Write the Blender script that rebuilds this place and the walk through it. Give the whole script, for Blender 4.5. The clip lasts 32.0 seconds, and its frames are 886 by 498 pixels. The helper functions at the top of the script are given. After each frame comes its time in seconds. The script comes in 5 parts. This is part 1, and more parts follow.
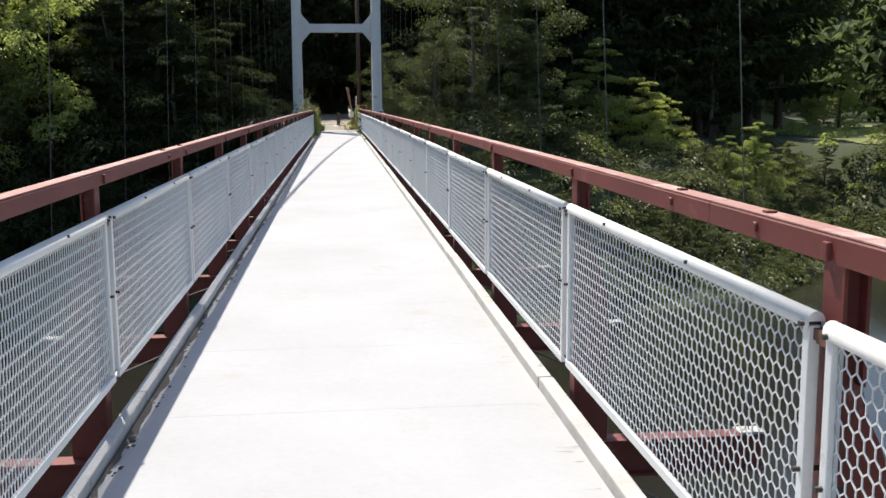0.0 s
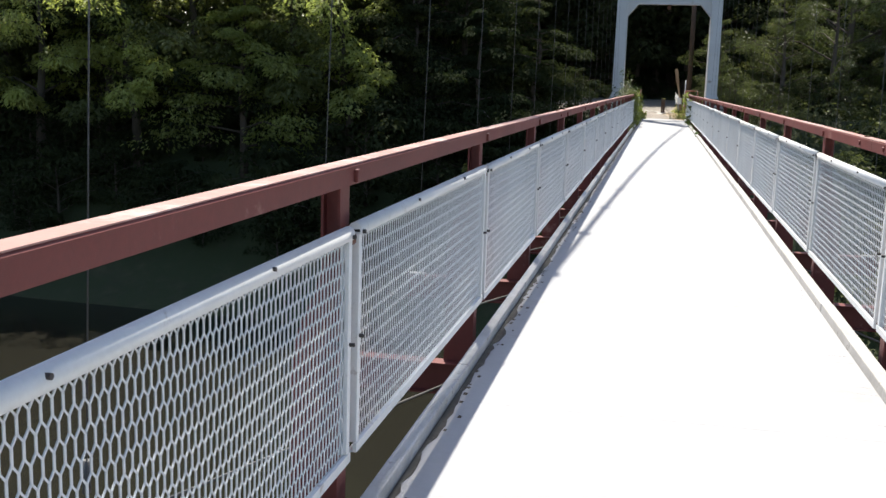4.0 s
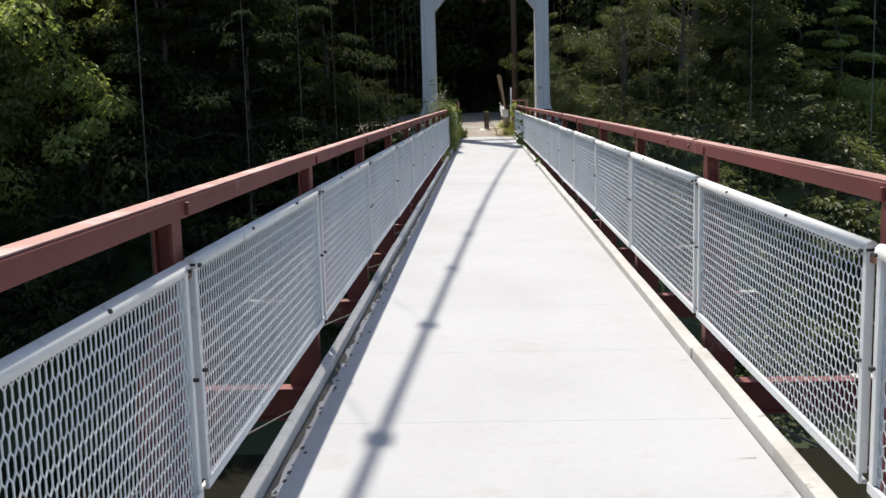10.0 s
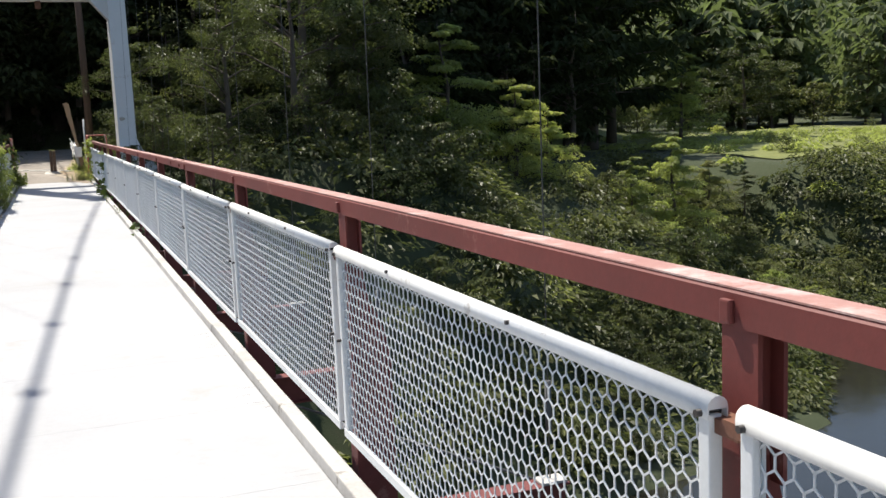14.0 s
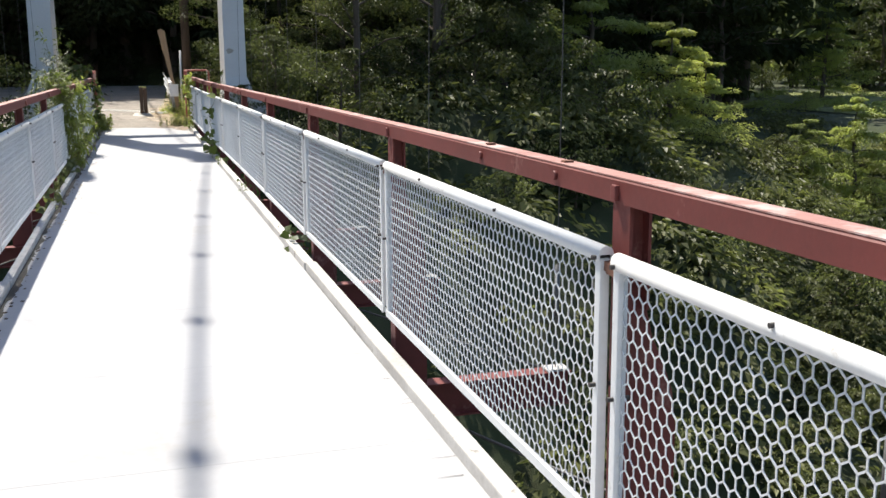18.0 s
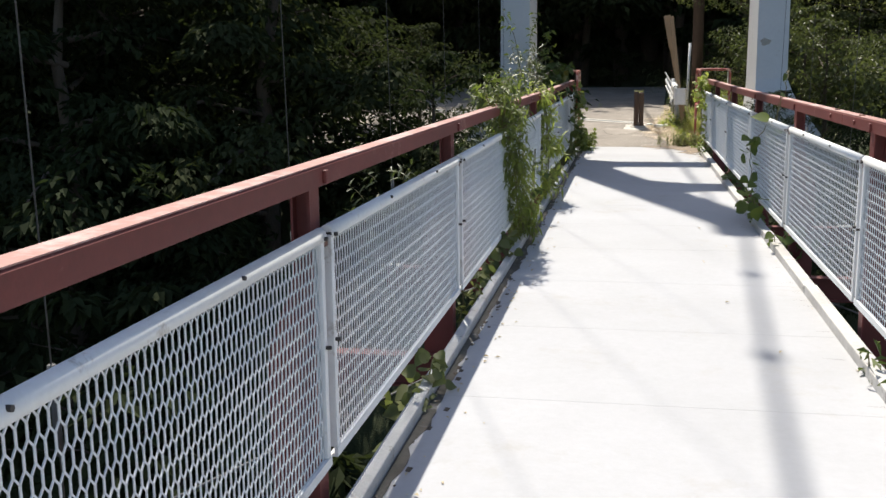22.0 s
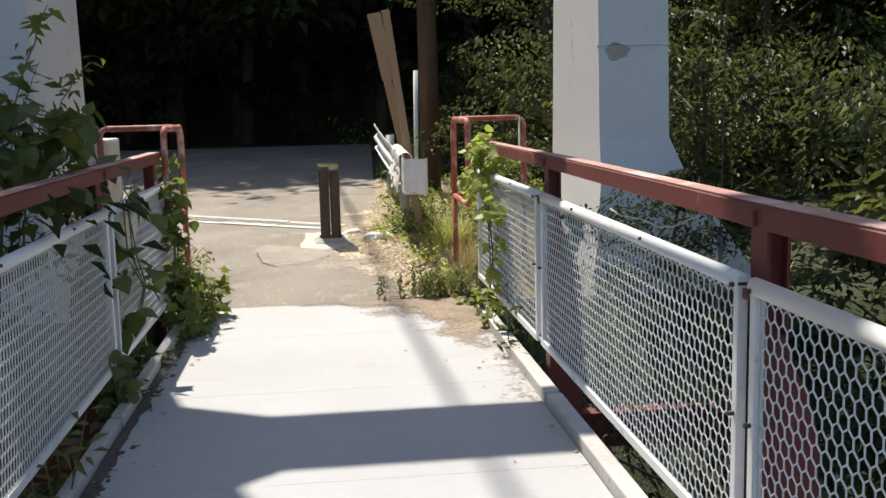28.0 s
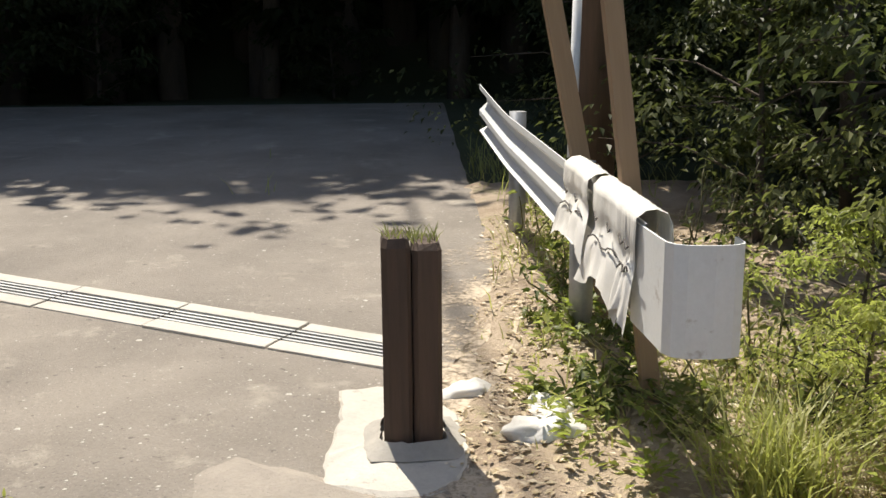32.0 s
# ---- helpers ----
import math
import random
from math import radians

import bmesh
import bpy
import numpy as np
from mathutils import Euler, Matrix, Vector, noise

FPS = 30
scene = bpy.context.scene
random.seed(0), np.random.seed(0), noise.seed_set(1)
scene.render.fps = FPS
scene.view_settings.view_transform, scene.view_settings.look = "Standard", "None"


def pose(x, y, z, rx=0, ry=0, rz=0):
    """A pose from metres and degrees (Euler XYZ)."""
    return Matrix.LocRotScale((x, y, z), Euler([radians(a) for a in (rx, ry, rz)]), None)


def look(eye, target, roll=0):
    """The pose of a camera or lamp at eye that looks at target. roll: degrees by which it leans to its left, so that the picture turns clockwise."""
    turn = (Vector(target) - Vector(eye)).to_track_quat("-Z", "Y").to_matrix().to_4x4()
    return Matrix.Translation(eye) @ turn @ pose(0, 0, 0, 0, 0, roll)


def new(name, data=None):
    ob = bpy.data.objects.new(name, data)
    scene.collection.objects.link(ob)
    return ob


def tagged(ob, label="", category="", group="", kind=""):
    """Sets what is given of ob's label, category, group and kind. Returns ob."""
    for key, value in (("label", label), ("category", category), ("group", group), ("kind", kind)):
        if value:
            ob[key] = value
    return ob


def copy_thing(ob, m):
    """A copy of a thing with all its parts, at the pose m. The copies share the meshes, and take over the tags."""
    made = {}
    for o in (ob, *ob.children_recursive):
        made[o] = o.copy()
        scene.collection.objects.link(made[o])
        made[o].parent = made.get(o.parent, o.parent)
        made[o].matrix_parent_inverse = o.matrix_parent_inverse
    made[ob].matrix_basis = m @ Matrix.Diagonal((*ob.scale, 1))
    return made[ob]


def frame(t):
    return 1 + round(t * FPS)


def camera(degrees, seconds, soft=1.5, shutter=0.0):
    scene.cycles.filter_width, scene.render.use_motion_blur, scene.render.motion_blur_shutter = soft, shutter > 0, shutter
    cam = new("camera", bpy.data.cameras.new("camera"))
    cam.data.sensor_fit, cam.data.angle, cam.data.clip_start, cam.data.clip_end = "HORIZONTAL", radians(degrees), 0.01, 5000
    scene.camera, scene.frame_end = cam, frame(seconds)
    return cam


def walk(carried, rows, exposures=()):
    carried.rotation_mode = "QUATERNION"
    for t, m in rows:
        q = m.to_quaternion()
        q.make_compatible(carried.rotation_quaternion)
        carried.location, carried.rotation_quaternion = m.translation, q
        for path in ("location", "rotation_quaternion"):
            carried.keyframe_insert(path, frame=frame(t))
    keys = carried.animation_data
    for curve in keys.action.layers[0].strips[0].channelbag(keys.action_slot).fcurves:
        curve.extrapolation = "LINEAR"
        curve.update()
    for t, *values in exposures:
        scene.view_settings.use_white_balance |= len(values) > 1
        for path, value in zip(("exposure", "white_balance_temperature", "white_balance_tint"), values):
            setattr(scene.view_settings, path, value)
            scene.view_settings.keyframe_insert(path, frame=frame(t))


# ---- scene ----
cam = camera(48.0, 32.0)
PATH = [
    (0, (0.012, -1.992, 1.228), (0.216, -0.025, 0.932), -0.4),
    (0.5, (-0.042, -1.143, 1.21), (-0.015, 0.835, 0.916), -1.1),
    (1, (-0.12, -0.301, 1.208), (-0.241, 1.675, 0.925), -0.6),
    (1.5, (-0.08, 0.413, 1.213), (-0.34, 2.376, 0.93), -1.0),
    (2, (-0.121, 1.086, 1.218), (-0.49, 3.035, 0.957), 0.4),
    (2.5, (-0.108, 1.87, 1.207), (-0.549, 3.803, 0.939), 0.5),
    (4.5, (-0.11, 4.989, 1.199), (-0.46, 6.926, 0.848), 3.4),
    (5, (-0.087, 5.754, 1.206), (-0.234, 7.729, 0.932), 3.2),
    (5.5, (-0.029, 6.468, 1.223), (0.114, 8.439, 0.915), 0.4),
    (6, (-0.048, 7.185, 1.228), (0.346, 9.115, 0.879), -1.4),
    (6.5, (0.01, 7.922, 1.198), (0.565, 9.809, 0.837), -2.4),
    (7, (0.013, 8.771, 1.187), (0.674, 10.623, 0.821), -2.2),
    (7.5, (0.004, 9.4, 1.207), (0.706, 11.236, 0.837), -2.8),
    (8, (-0.012, 10.315, 1.197), (0.648, 12.168, 0.838), -2.0),
    (8.5, (0.009, 11.15, 1.198), (0.542, 13.046, 0.845), -1.8),
    (9, (-0.049, 11.967, 1.229), (0.314, 13.902, 0.88), -1.5),
    (9.5, (-0.057, 12.811, 1.211), (0.091, 14.777, 0.873), -1.5),
    (10, (-0.099, 13.564, 1.201), (-0.185, 15.539, 0.898), -1.6),
    (10.5, (-0.074, 14.365, 1.189), (-0.38, 16.329, 0.967), -2.2),
    (11, (-0.126, 15.027, 1.221), (-0.563, 16.965, 0.987), -0.3),
    (11.5, (-0.133, 15.875, 1.217), (-0.627, 17.789, 0.912), 0.7),
    (12, (-0.135, 16.68, 1.211), (-0.421, 18.627, 0.854), 0.2),
    (12.5, (-0.062, 17.459, 1.215), (0.038, 19.436, 0.929), -2.1),
    (13, (-0.067, 18.176, 1.235), (0.377, 20.101, 0.924), -3.0),
    (13.5, (0.036, 19.035, 1.228), (0.685, 20.909, 0.966), -2.3),
    (15.5, (0.07, 22.1, 1.185), (0.828, 23.921, 0.853), -2.1),
    (16, (0.039, 22.909, 1.188), (0.783, 24.734, 0.847), -1.8),
    (16.5, (0.08, 23.7, 1.149), (0.79, 25.539, 0.813), -1.5),
    (17, (0.01, 24.402, 1.169), (0.697, 26.251, 0.836), -0.3),
    (17.5, (0.009, 25.168, 1.157), (0.64, 27.034, 0.807), 0.0),
    (18, (-0.055, 26.021, 1.183), (0.511, 27.903, 0.81), -0.3),
    (18.5, (-0.06, 26.783, 1.183), (0.405, 28.692, 0.811), -0.8),
    (19, (-0.069, 27.662, 1.188), (0.275, 29.601, 0.836), -1.4),
    (19.5, (-0.048, 28.555, 1.185), (0.17, 30.517, 0.863), -1.6),
    (20, (-0.079, 29.306, 1.196), (0.031, 31.274, 0.858), -1.3),
    (20.5, (-0.016, 30.236, 1.173), (-0.029, 32.202, 0.81), -1.9),
    (21, (-0.072, 30.902, 1.193), (-0.213, 32.863, 0.826), -1.5),
    (21.5, (-0.041, 31.56, 1.172), (-0.326, 33.507, 0.814), -1.8),
    (22, (-0.099, 32.463, 1.172), (-0.465, 34.394, 0.801), -0.7),
    (22.5, (-0.127, 33.376, 1.147), (-0.535, 35.296, 0.762), -0.2),
    (23, (-0.114, 34.074, 1.138), (-0.505, 35.994, 0.737), -0.1),
    (23.5, (-0.116, 34.871, 1.121), (-0.411, 36.815, 0.756), -0.8),
    (24, (-0.061, 35.731, 1.134), (-0.242, 37.693, 0.787), -1.5),
    (24.5, (-0.093, 36.575, 1.14), (-0.131, 38.544, 0.792), -1.1),
    (25, (-0.106, 37.415, 1.148), (-0.034, 39.385, 0.81), -1.4),
    (25.5, (-0.139, 38.271, 1.134), (0.015, 40.239, 0.811), -1.0),
    (27.5, (-0.042, 41.53, 1.099), (0.213, 43.486, 0.769), -1.6),
    (28, (0.017, 42.353, 1.096), (0.242, 44.319, 0.808), -1.4),
    (28.5, (0.005, 43.163, 1.109), (0.229, 45.127, 0.807), -0.2),
    (29, (0.022, 43.93, 1.089), (0.246, 45.892, 0.769), -0.7),
    (29.5, (-0.08, 44.619, 1.124), (0.194, 46.573, 0.799), -0.8),
    (30, (-0.04, 45.333, 1.099), (0.224, 47.295, 0.814), -1.0),
    (30.5, (-0.147, 46.025, 1.13), (0.162, 47.975, 0.813), -0.4),
    (30.6, (-0.145, 46.122, 1.14), (0.162, 48.07, 0.807), -0.8),
    (31, (-0.147, 46.717, 1.128), (0.158, 48.652, 0.724), -0.5),
    (31.5, (-0.052, 47.352, 1.081), (0.15, 49.299, 0.67), -1.7),
    (32, (-0.073, 48.065, 1.141), (0.063, 50.019, 0.736), -0.4),
]
LIGHTING = [(0, 0.06), (1, 0.0), (2, 0.06), (4.6, 0.24), (5.4, 0.18), (6, 0.02), (7, -0.02), (8, 0.05), (9, 0.02), (10, -0.06), (11, 0.15), (12, 0.3), (13, 0.04), (15.6, 0.32), (17, 0.32), (18, 0.27), (19, -0.04), (20, -0.04), (21, -0.02), (22, 0.08), (23, 0.1), (24, 0.14), (25, 0.16), (28, 0.12), (29, 0.1), (30, 0.02), (31, 0.04), (32, 0.08)]
walk(cam, [(t, look(eye, target, roll)) for t, eye, target, roll in PATH], [(t, 0.48 + stops, 6580 if t < 27 else 6750, 10) for t, stops in LIGHTING])

# ---- place ----
# ---- light ----
SUN = Vector((-0.207, 0.577, 1.0)).normalized()
world = bpy.data.worlds.new("sky")
scene.world = world
world.use_nodes = True
wn = world.node_tree
sky = wn.nodes.new("ShaderNodeTexSky")
sky.sky_type = "NISHITA"
sky.sun_disc = False
sky.sun_elevation = math.asin(SUN.z)
sky.sun_rotation = math.atan2(SUN.x, SUN.y)
sky.air_density, sky.dust_density, sky.ozone_density = 1.0, 1.2, 1.0
wn.links.new(sky.outputs[0], wn.nodes["Background"].inputs[0])
wn.nodes["Background"].inputs[1].default_value = 0.105
sun = new("sun", bpy.data.lights.new("sun", "SUN"))
sun.data.energy, sun.data.angle, sun.data.color = 4.6, radians(0.55), (1.0, 0.95, 0.86)
sun.matrix_world = Matrix.Translation((0, 0, 60)) @ SUN.to_track_quat("Z", "Y").to_matrix().to_4x4()


# ---- materials ----
def nodes_of(name):
    m = bpy.data.materials.new(name)
    m.use_nodes = True
    return m, m.node_tree, m.node_tree.nodes["Principled BSDF"]


def ramp_between(nt, fac, stops):
    r = nt.nodes.new("ShaderNodeValToRGB")
    el = r.color_ramp.elements
    while len(el) < len(stops):
        el.new(0.5)
    for e, (p, c) in zip(el, stops):
        e.position, e.color = p, (*c, 1)
    nt.links.new(fac, r.inputs[0])
    return r.outputs[0]


def noise_of(nt, scale, detail=4, rough=0.6, space="Object", stretch=None):
    tc = nt.nodes.new("ShaderNodeTexCoord")
    n = nt.nodes.new("ShaderNodeTexNoise")
    n.inputs["Scale"].default_value, n.inputs["Detail"].default_value, n.inputs["Roughness"].default_value = scale, detail, rough
    src = nt.nodes.new("ShaderNodeNewGeometry").outputs["Position"] if space == "World" else tc.outputs[space]
    if stretch:
        mp = nt.nodes.new("ShaderNodeMapping")
        mp.inputs["Scale"].default_value = stretch
        nt.links.new(src, mp.inputs[0])
        src = mp.outputs[0]
    nt.links.new(src, n.inputs["Vector"])
    return n.outputs["Fac"]


def blend(nt, fac, a, b, mode="MIX"):
    m = nt.nodes.new("ShaderNodeMix")
    m.data_type, m.blend_type = "RGBA", mode
    for sock, v in ((m.inputs[0], fac), (m.inputs[6], a), (m.inputs[7], b)):
        if isinstance(v, (int, float)):
            sock.default_value = v
        elif isinstance(v, tuple):
            sock.default_value = (*v, 1)
        else:
            nt.links.new(v, sock)
    return m.outputs[2]


def bumped(nt, bsdf, height, strength, distance=0.01):
    b = nt.nodes.new("ShaderNodeBump")
    b.inputs["Strength"].default_value, b.inputs["Distance"].default_value = strength, distance
    nt.links.new(height, b.inputs["Height"])
    nt.links.new(b.outputs[0], bsdf.inputs["Normal"])


def surface(name, base, dark, rough=0.7, big=1.5, small=40.0, wear=None, wear_at=(0.55, 0.7), wear_scale=5.0, metal=0.0, bump=0.3, bump_dist=0.004,
            space="Object", stretch=None, random_tint=0.0, speckle=None):
    """Two scales of colour, optional wear patches, fine relief."""
    m, nt, b = nodes_of(name)
    f1, f2 = noise_of(nt, big, 5, 0.6, space, stretch), noise_of(nt, small, 4, 0.7, space, stretch)
    col = ramp_between(nt, f1, [(0.3, dark), (0.62, base)])
    col = blend(nt, 0.35, col, ramp_between(nt, f2, [(0.3, dark), (0.7, base)]))
    if wear:
        mask = ramp_between(nt, noise_of(nt, wear_scale, 6, 0.75, space), [(wear_at[0], (0, 0, 0)), (wear_at[1], (1, 1, 1))])
        col = blend(nt, mask, col, wear)
    if speckle:
        for colour, scale, lo in speckle:
            col = blend(nt, ramp_between(nt, noise_of(nt, scale, 2, 0.6, space), [(lo, (0, 0, 0)), (lo + 0.06, (0.85, 0.85, 0.85))]), col, colour)
    if random_tint:
        oi = nt.nodes.new("ShaderNodeObjectInfo")
        col = blend(nt, 1.0, col, ramp_between(nt, oi.outputs["Random"], [(0, (1 - random_tint,) * 3), (1, (1,) * 3)]), "MULTIPLY")
    nt.links.new(col, b.inputs["Base Color"])
    b.inputs["Roughness"].default_value, b.inputs["Metallic"].default_value = rough, metal
    if bump:
        bumped(nt, b, f2, bump, bump_dist)
    return m


def leafy(name, light, dark, back=0.35, dead=None, gloss=0.4):
    """Leaves: colour by leaf, gloss, and light that shines through."""
    m, nt, b = nodes_of(name)
    geo = nt.nodes.new("ShaderNodeNewGeometry")
    oi = nt.nodes.new("ShaderNodeObjectInfo")
    mid = tuple(0.55 * a + 0.45 * b for a, b in zip(dark, light))
    stops = [(0.0, mid), (0.75, light)] + ([(0.93, light), (1.0, dead)] if dead else [])
    col = ramp_between(nt, geo.outputs["Random Per Island"], stops)
    col = blend(nt, 0.5, col, ramp_between(nt, noise_of(nt, 0.35, 3, 0.5, "World"), [(0.35, dark), (0.65, light)]))
    col = blend(nt, 1.0, col, ramp_between(nt, oi.outputs["Random"], [(0, (0.7, 0.75, 0.7)), (1, (1.1, 1.05, 0.95))]), "MULTIPLY")
    nt.links.new(col, b.inputs["Base Color"])
    b.inputs["Roughness"].default_value = 0.45 if gloss > 0.2 else 0.8
    b.inputs["Specular IOR Level"].default_value = gloss
    tr = nt.nodes.new("ShaderNodeBsdfTranslucent")
    nt.links.new(blend(nt, 1.0, col, (1.0, 1.1, 0.68), "MULTIPLY"), tr.inputs[0])
    mix = nt.nodes.new("ShaderNodeMixShader")
    mix.inputs[0].default_value = back
    nt.links.new(b.outputs[0], mix.inputs[1])
    nt.links.new(tr.outputs[0], mix.inputs[2])
    nt.links.new(mix.outputs[0], nt.nodes["Material Output"].inputs[0])
    return m


WHITE = surface("white_paint", (0.78, 0.79, 0.79), (0.62, 0.63, 0.62), 0.5, 1.2, 60, (0.42, 0.38, 0.34), (0.6, 0.72), 9, bump=0.15, bump_dist=0.001, space="World")
MESHW = surface("white_coated_wire", (0.74, 0.75, 0.75), (0.62, 0.63, 0.63), 0.5, 1.5, 50, (0.4, 0.36, 0.32), (0.68, 0.76), 5, bump=0, space="World")
RED = surface("red_oxide_paint", (0.2, 0.043, 0.035), (0.12, 0.028, 0.023), 0.6, 1.4, 45, (0.38, 0.2, 0.165), (0.6, 0.74), 3.0, bump=0.3, bump_dist=0.002, space="World")
# chalky rail-top paint, lightened further for the sun falling on it
REDTOP = surface("sunlit_chalky_red", (0.46, 0.26, 0.22), (0.33, 0.155, 0.13), 0.75, 1.4, 45, (0.58, 0.44, 0.40), (0.5, 0.66), 4.0, bump=0.4, bump_dist=0.002, space="World")
RUST = surface("rusty_steel", (0.2, 0.085, 0.05), (0.09, 0.045, 0.03), 0.8, 6, 60, bump=0.5, bump_dist=0.002, space="World")
DARKSTEEL = surface("dark_bolt", (0.05, 0.045, 0.04), (0.025, 0.02, 0.02), 0.6, 10, 80, bump=0)
DULL = surface("dull_grey_rod", (0.13, 0.13, 0.125), (0.08, 0.08, 0.08), 0.6, 4, 60, bump=0)
KERBL = surface("galvanised_kerb_angle", (0.56, 0.56, 0.55), (0.38, 0.38, 0.375), 0.6, 5, 70, (0.2, 0.17, 0.145), (0.6, 0.7), 14, metal=0.25, bump=0.5, bump_dist=0.003, space="World")
GALV = surface("galvanised_steel", (0.45, 0.46, 0.47), (0.3, 0.31, 0.32), 0.45, 4, 60, metal=0.7, bump=0.1, bump_dist=0.001, space="World")
DECK = surface("pale_concrete_deck", (0.445, 0.447, 0.458), (0.38, 0.38, 0.385), 0.85, 0.8, 25, (0.37, 0.35, 0.325), (0.58, 0.78), 1.3, bump=0.35, bump_dist=0.003, space="World")
KERB = surface("weathered_kerb", (0.58, 0.56, 0.53), (0.36, 0.34, 0.315), 0.85, 3, 40, (0.16, 0.14, 0.11), (0.6, 0.7), 6, bump=0.5, bump_dist=0.004, space="World")
TOWERM = surface("grey_tower_paint", (0.66, 0.665, 0.67), (0.56, 0.565, 0.57), 0.55, 0.7, 20, (0.38, 0.31, 0.25), (0.63, 0.74), 2.2, bump=0.15, bump_dist=0.003, space="World")
CONC = surface("old_concrete", (0.46, 0.43, 0.38), (0.3, 0.28, 0.25), 0.9, 3, 50, (0.2, 0.18, 0.15), (0.62, 0.72), 7, bump=0.6, bump_dist=0.006, space="World")
ASPH = surface("worn_asphalt", (0.33, 0.29, 0.245), (0.17, 0.15, 0.128), 0.92, 1.1, 85, (0.45, 0.40, 0.33), (0.56, 0.76), 2.6, bump=0.9, bump_dist=0.008, space="World", speckle=(((0.10, 0.09, 0.08), 150, 0.66), ((0.55, 0.51, 0.45), 120, 0.67), ((0.13, 0.115, 0.10), 30, 0.68)))
PALE = surface("pale_concrete", (0.64, 0.60, 0.53), (0.44, 0.41, 0.36), 0.9, 3, 60, (0.26, 0.235, 0.2), (0.62, 0.72), 8, bump=0.6, bump_dist=0.005, space="World")
GRIT = surface("grey_grit", (0.2, 0.19, 0.165), (0.12, 0.11, 0.1), 0.9, 6, 70, bump=0.5, bump_dist=0.004, space="World")
PATCH = surface("pale_mortar", (0.40, 0.352, 0.297), (0.22, 0.194, 0.165), 0.92, 2.5, 85, (0.2, 0.175, 0.15), (0.62, 0.72), 6, bump=0.8, bump_dist=0.006, space="World", speckle=(((0.14, 0.125, 0.11), 130, 0.67),))
WOOD = surface("dark_weathered_timber", (0.105, 0.066, 0.046), (0.035, 0.024, 0.018), 0.8, 6, 60, bump=0.7, bump_dist=0.004, stretch=(1, 1, 0.08))
BOARD = surface("tan_board", (0.36, 0.25, 0.155), (0.24, 0.16, 0.1), 0.8, 3, 50, bump=0.4, bump_dist=0.003, stretch=(1, 1, 0.06))
BARK = surface("bark", (0.13, 0.10, 0.075), (0.05, 0.04, 0.032), 0.9, 4, 40, bump=0.8, bump_dist=0.02, stretch=(1, 1, 0.25))
CLOTH = surface("white_cloth", (0.82, 0.80, 0.76), (0.7, 0.67, 0.6), 0.9, 3, 200, (0.4, 0.36, 0.3), (0.66, 0.8), 8, bump=0.3, bump_dist=0.003)
EARTH = surface("leaf_strewn_earth", (0.085, 0.085, 0.042), (0.035, 0.036, 0.018), 0.95, 1.5, 40, (0.045, 0.058, 0.022), (0.36, 0.5), 0.35, bump=0.8, bump_dist=0.03, space="World")
FIELD = surface("grass_field", (0.22, 0.235, 0.065), (0.09, 0.105, 0.035), 0.95, 0.25, 3.0, bump=0.6, bump_dist=0.2, space="World")
LEAF_A = leafy("broad_leaves", (0.15, 0.165, 0.075), (0.045, 0.054, 0.027), 0.42, None, 0.25)
LEAF_B = leafy("yellow_green_leaves", (0.25, 0.265, 0.115), (0.08, 0.09, 0.04), 0.45, None, 0.3)
# leaves paled to stand in for the haze of distance
LEAF_HAZE = leafy("haze_paled_leaves", (0.21, 0.24, 0.135), (0.11, 0.13, 0.07), 0.45, None, 0.2)
# brighter copy of the leaves, with sunlight put into the base colour
LEAF_LIT = leafy("sun_brightened_leaves", (0.54, 0.57, 0.22), (0.2, 0.22, 0.09), 0.55, None, 0.3)
# darker copy of the leaves: the shade of the wood is in this colour
LEAF_SHADE = leafy("shade_darkened_leaves", (0.065, 0.08, 0.04), (0.02, 0.026, 0.014), 0.3, None, 0.06)
BRIGHT = leafy("bright_vine_leaves", (0.45, 0.48, 0.15), (0.24, 0.29, 0.08), 0.55, None, 0.3)
VINE = leafy("vine_leaves", (0.15, 0.19, 0.055), (0.035, 0.06, 0.02), 0.4, (0.3, 0.22, 0.07))
FRESH = leafy("fresh_vine_leaves", (0.24, 0.28, 0.08), (0.065, 0.095, 0.028), 0.5, None, 0.35)
GLOSSY = leafy("narrow_glossy_leaves", (0.13, 0.15, 0.06), (0.035, 0.048, 0.02), 0.35, (0.3, 0.3, 0.1), 0.5)
DULLWEED = leafy("dull_weed_leaves", (0.32, 0.33, 0.17), (0.16, 0.17, 0.085), 0.35, (0.3, 0.22, 0.12), 0.25)
HAY = leafy("dry_grass", (0.46, 0.36, 0.2), (0.28, 0.21, 0.11), 0.3, (0.55, 0.48, 0.3), 0.1)
GRASS = leafy("grass_blades", (0.55, 0.54, 0.24), (0.3, 0.33, 0.12), 0.45, (0.66, 0.57, 0.38))
LITTER = leafy("dead_leaves", (0.74, 0.61, 0.45), (0.44, 0.32, 0.21), 0.1)
DARKDIRT = surface("dark_crack_dirt", (0.12, 0.095, 0.07), (0.06, 0.048, 0.036), 0.95, 8, 60, bump=0.4, bump_dist=0.004, space="World")
RUSTPIPE = surface("rusty_red_pipe", (0.40, 0.105, 0.075), (0.25, 0.06, 0.045), 0.65, 4, 50, (0.55, 0.38, 0.30), (0.5, 0.62), 7, bump=0.3, bump_dist=0.002, space="World")
STEM = surface("green_stem", (0.16, 0.15, 0.06), (0.09, 0.08, 0.035), 0.7, 8, 60, bump=0)
WATER, wnt, wb = nodes_of("river_water")
wb.inputs["Base Color"].default_value = (0.02, 0.019, 0.014, 1)
wb.inputs["Roughness"].default_value = 0.12
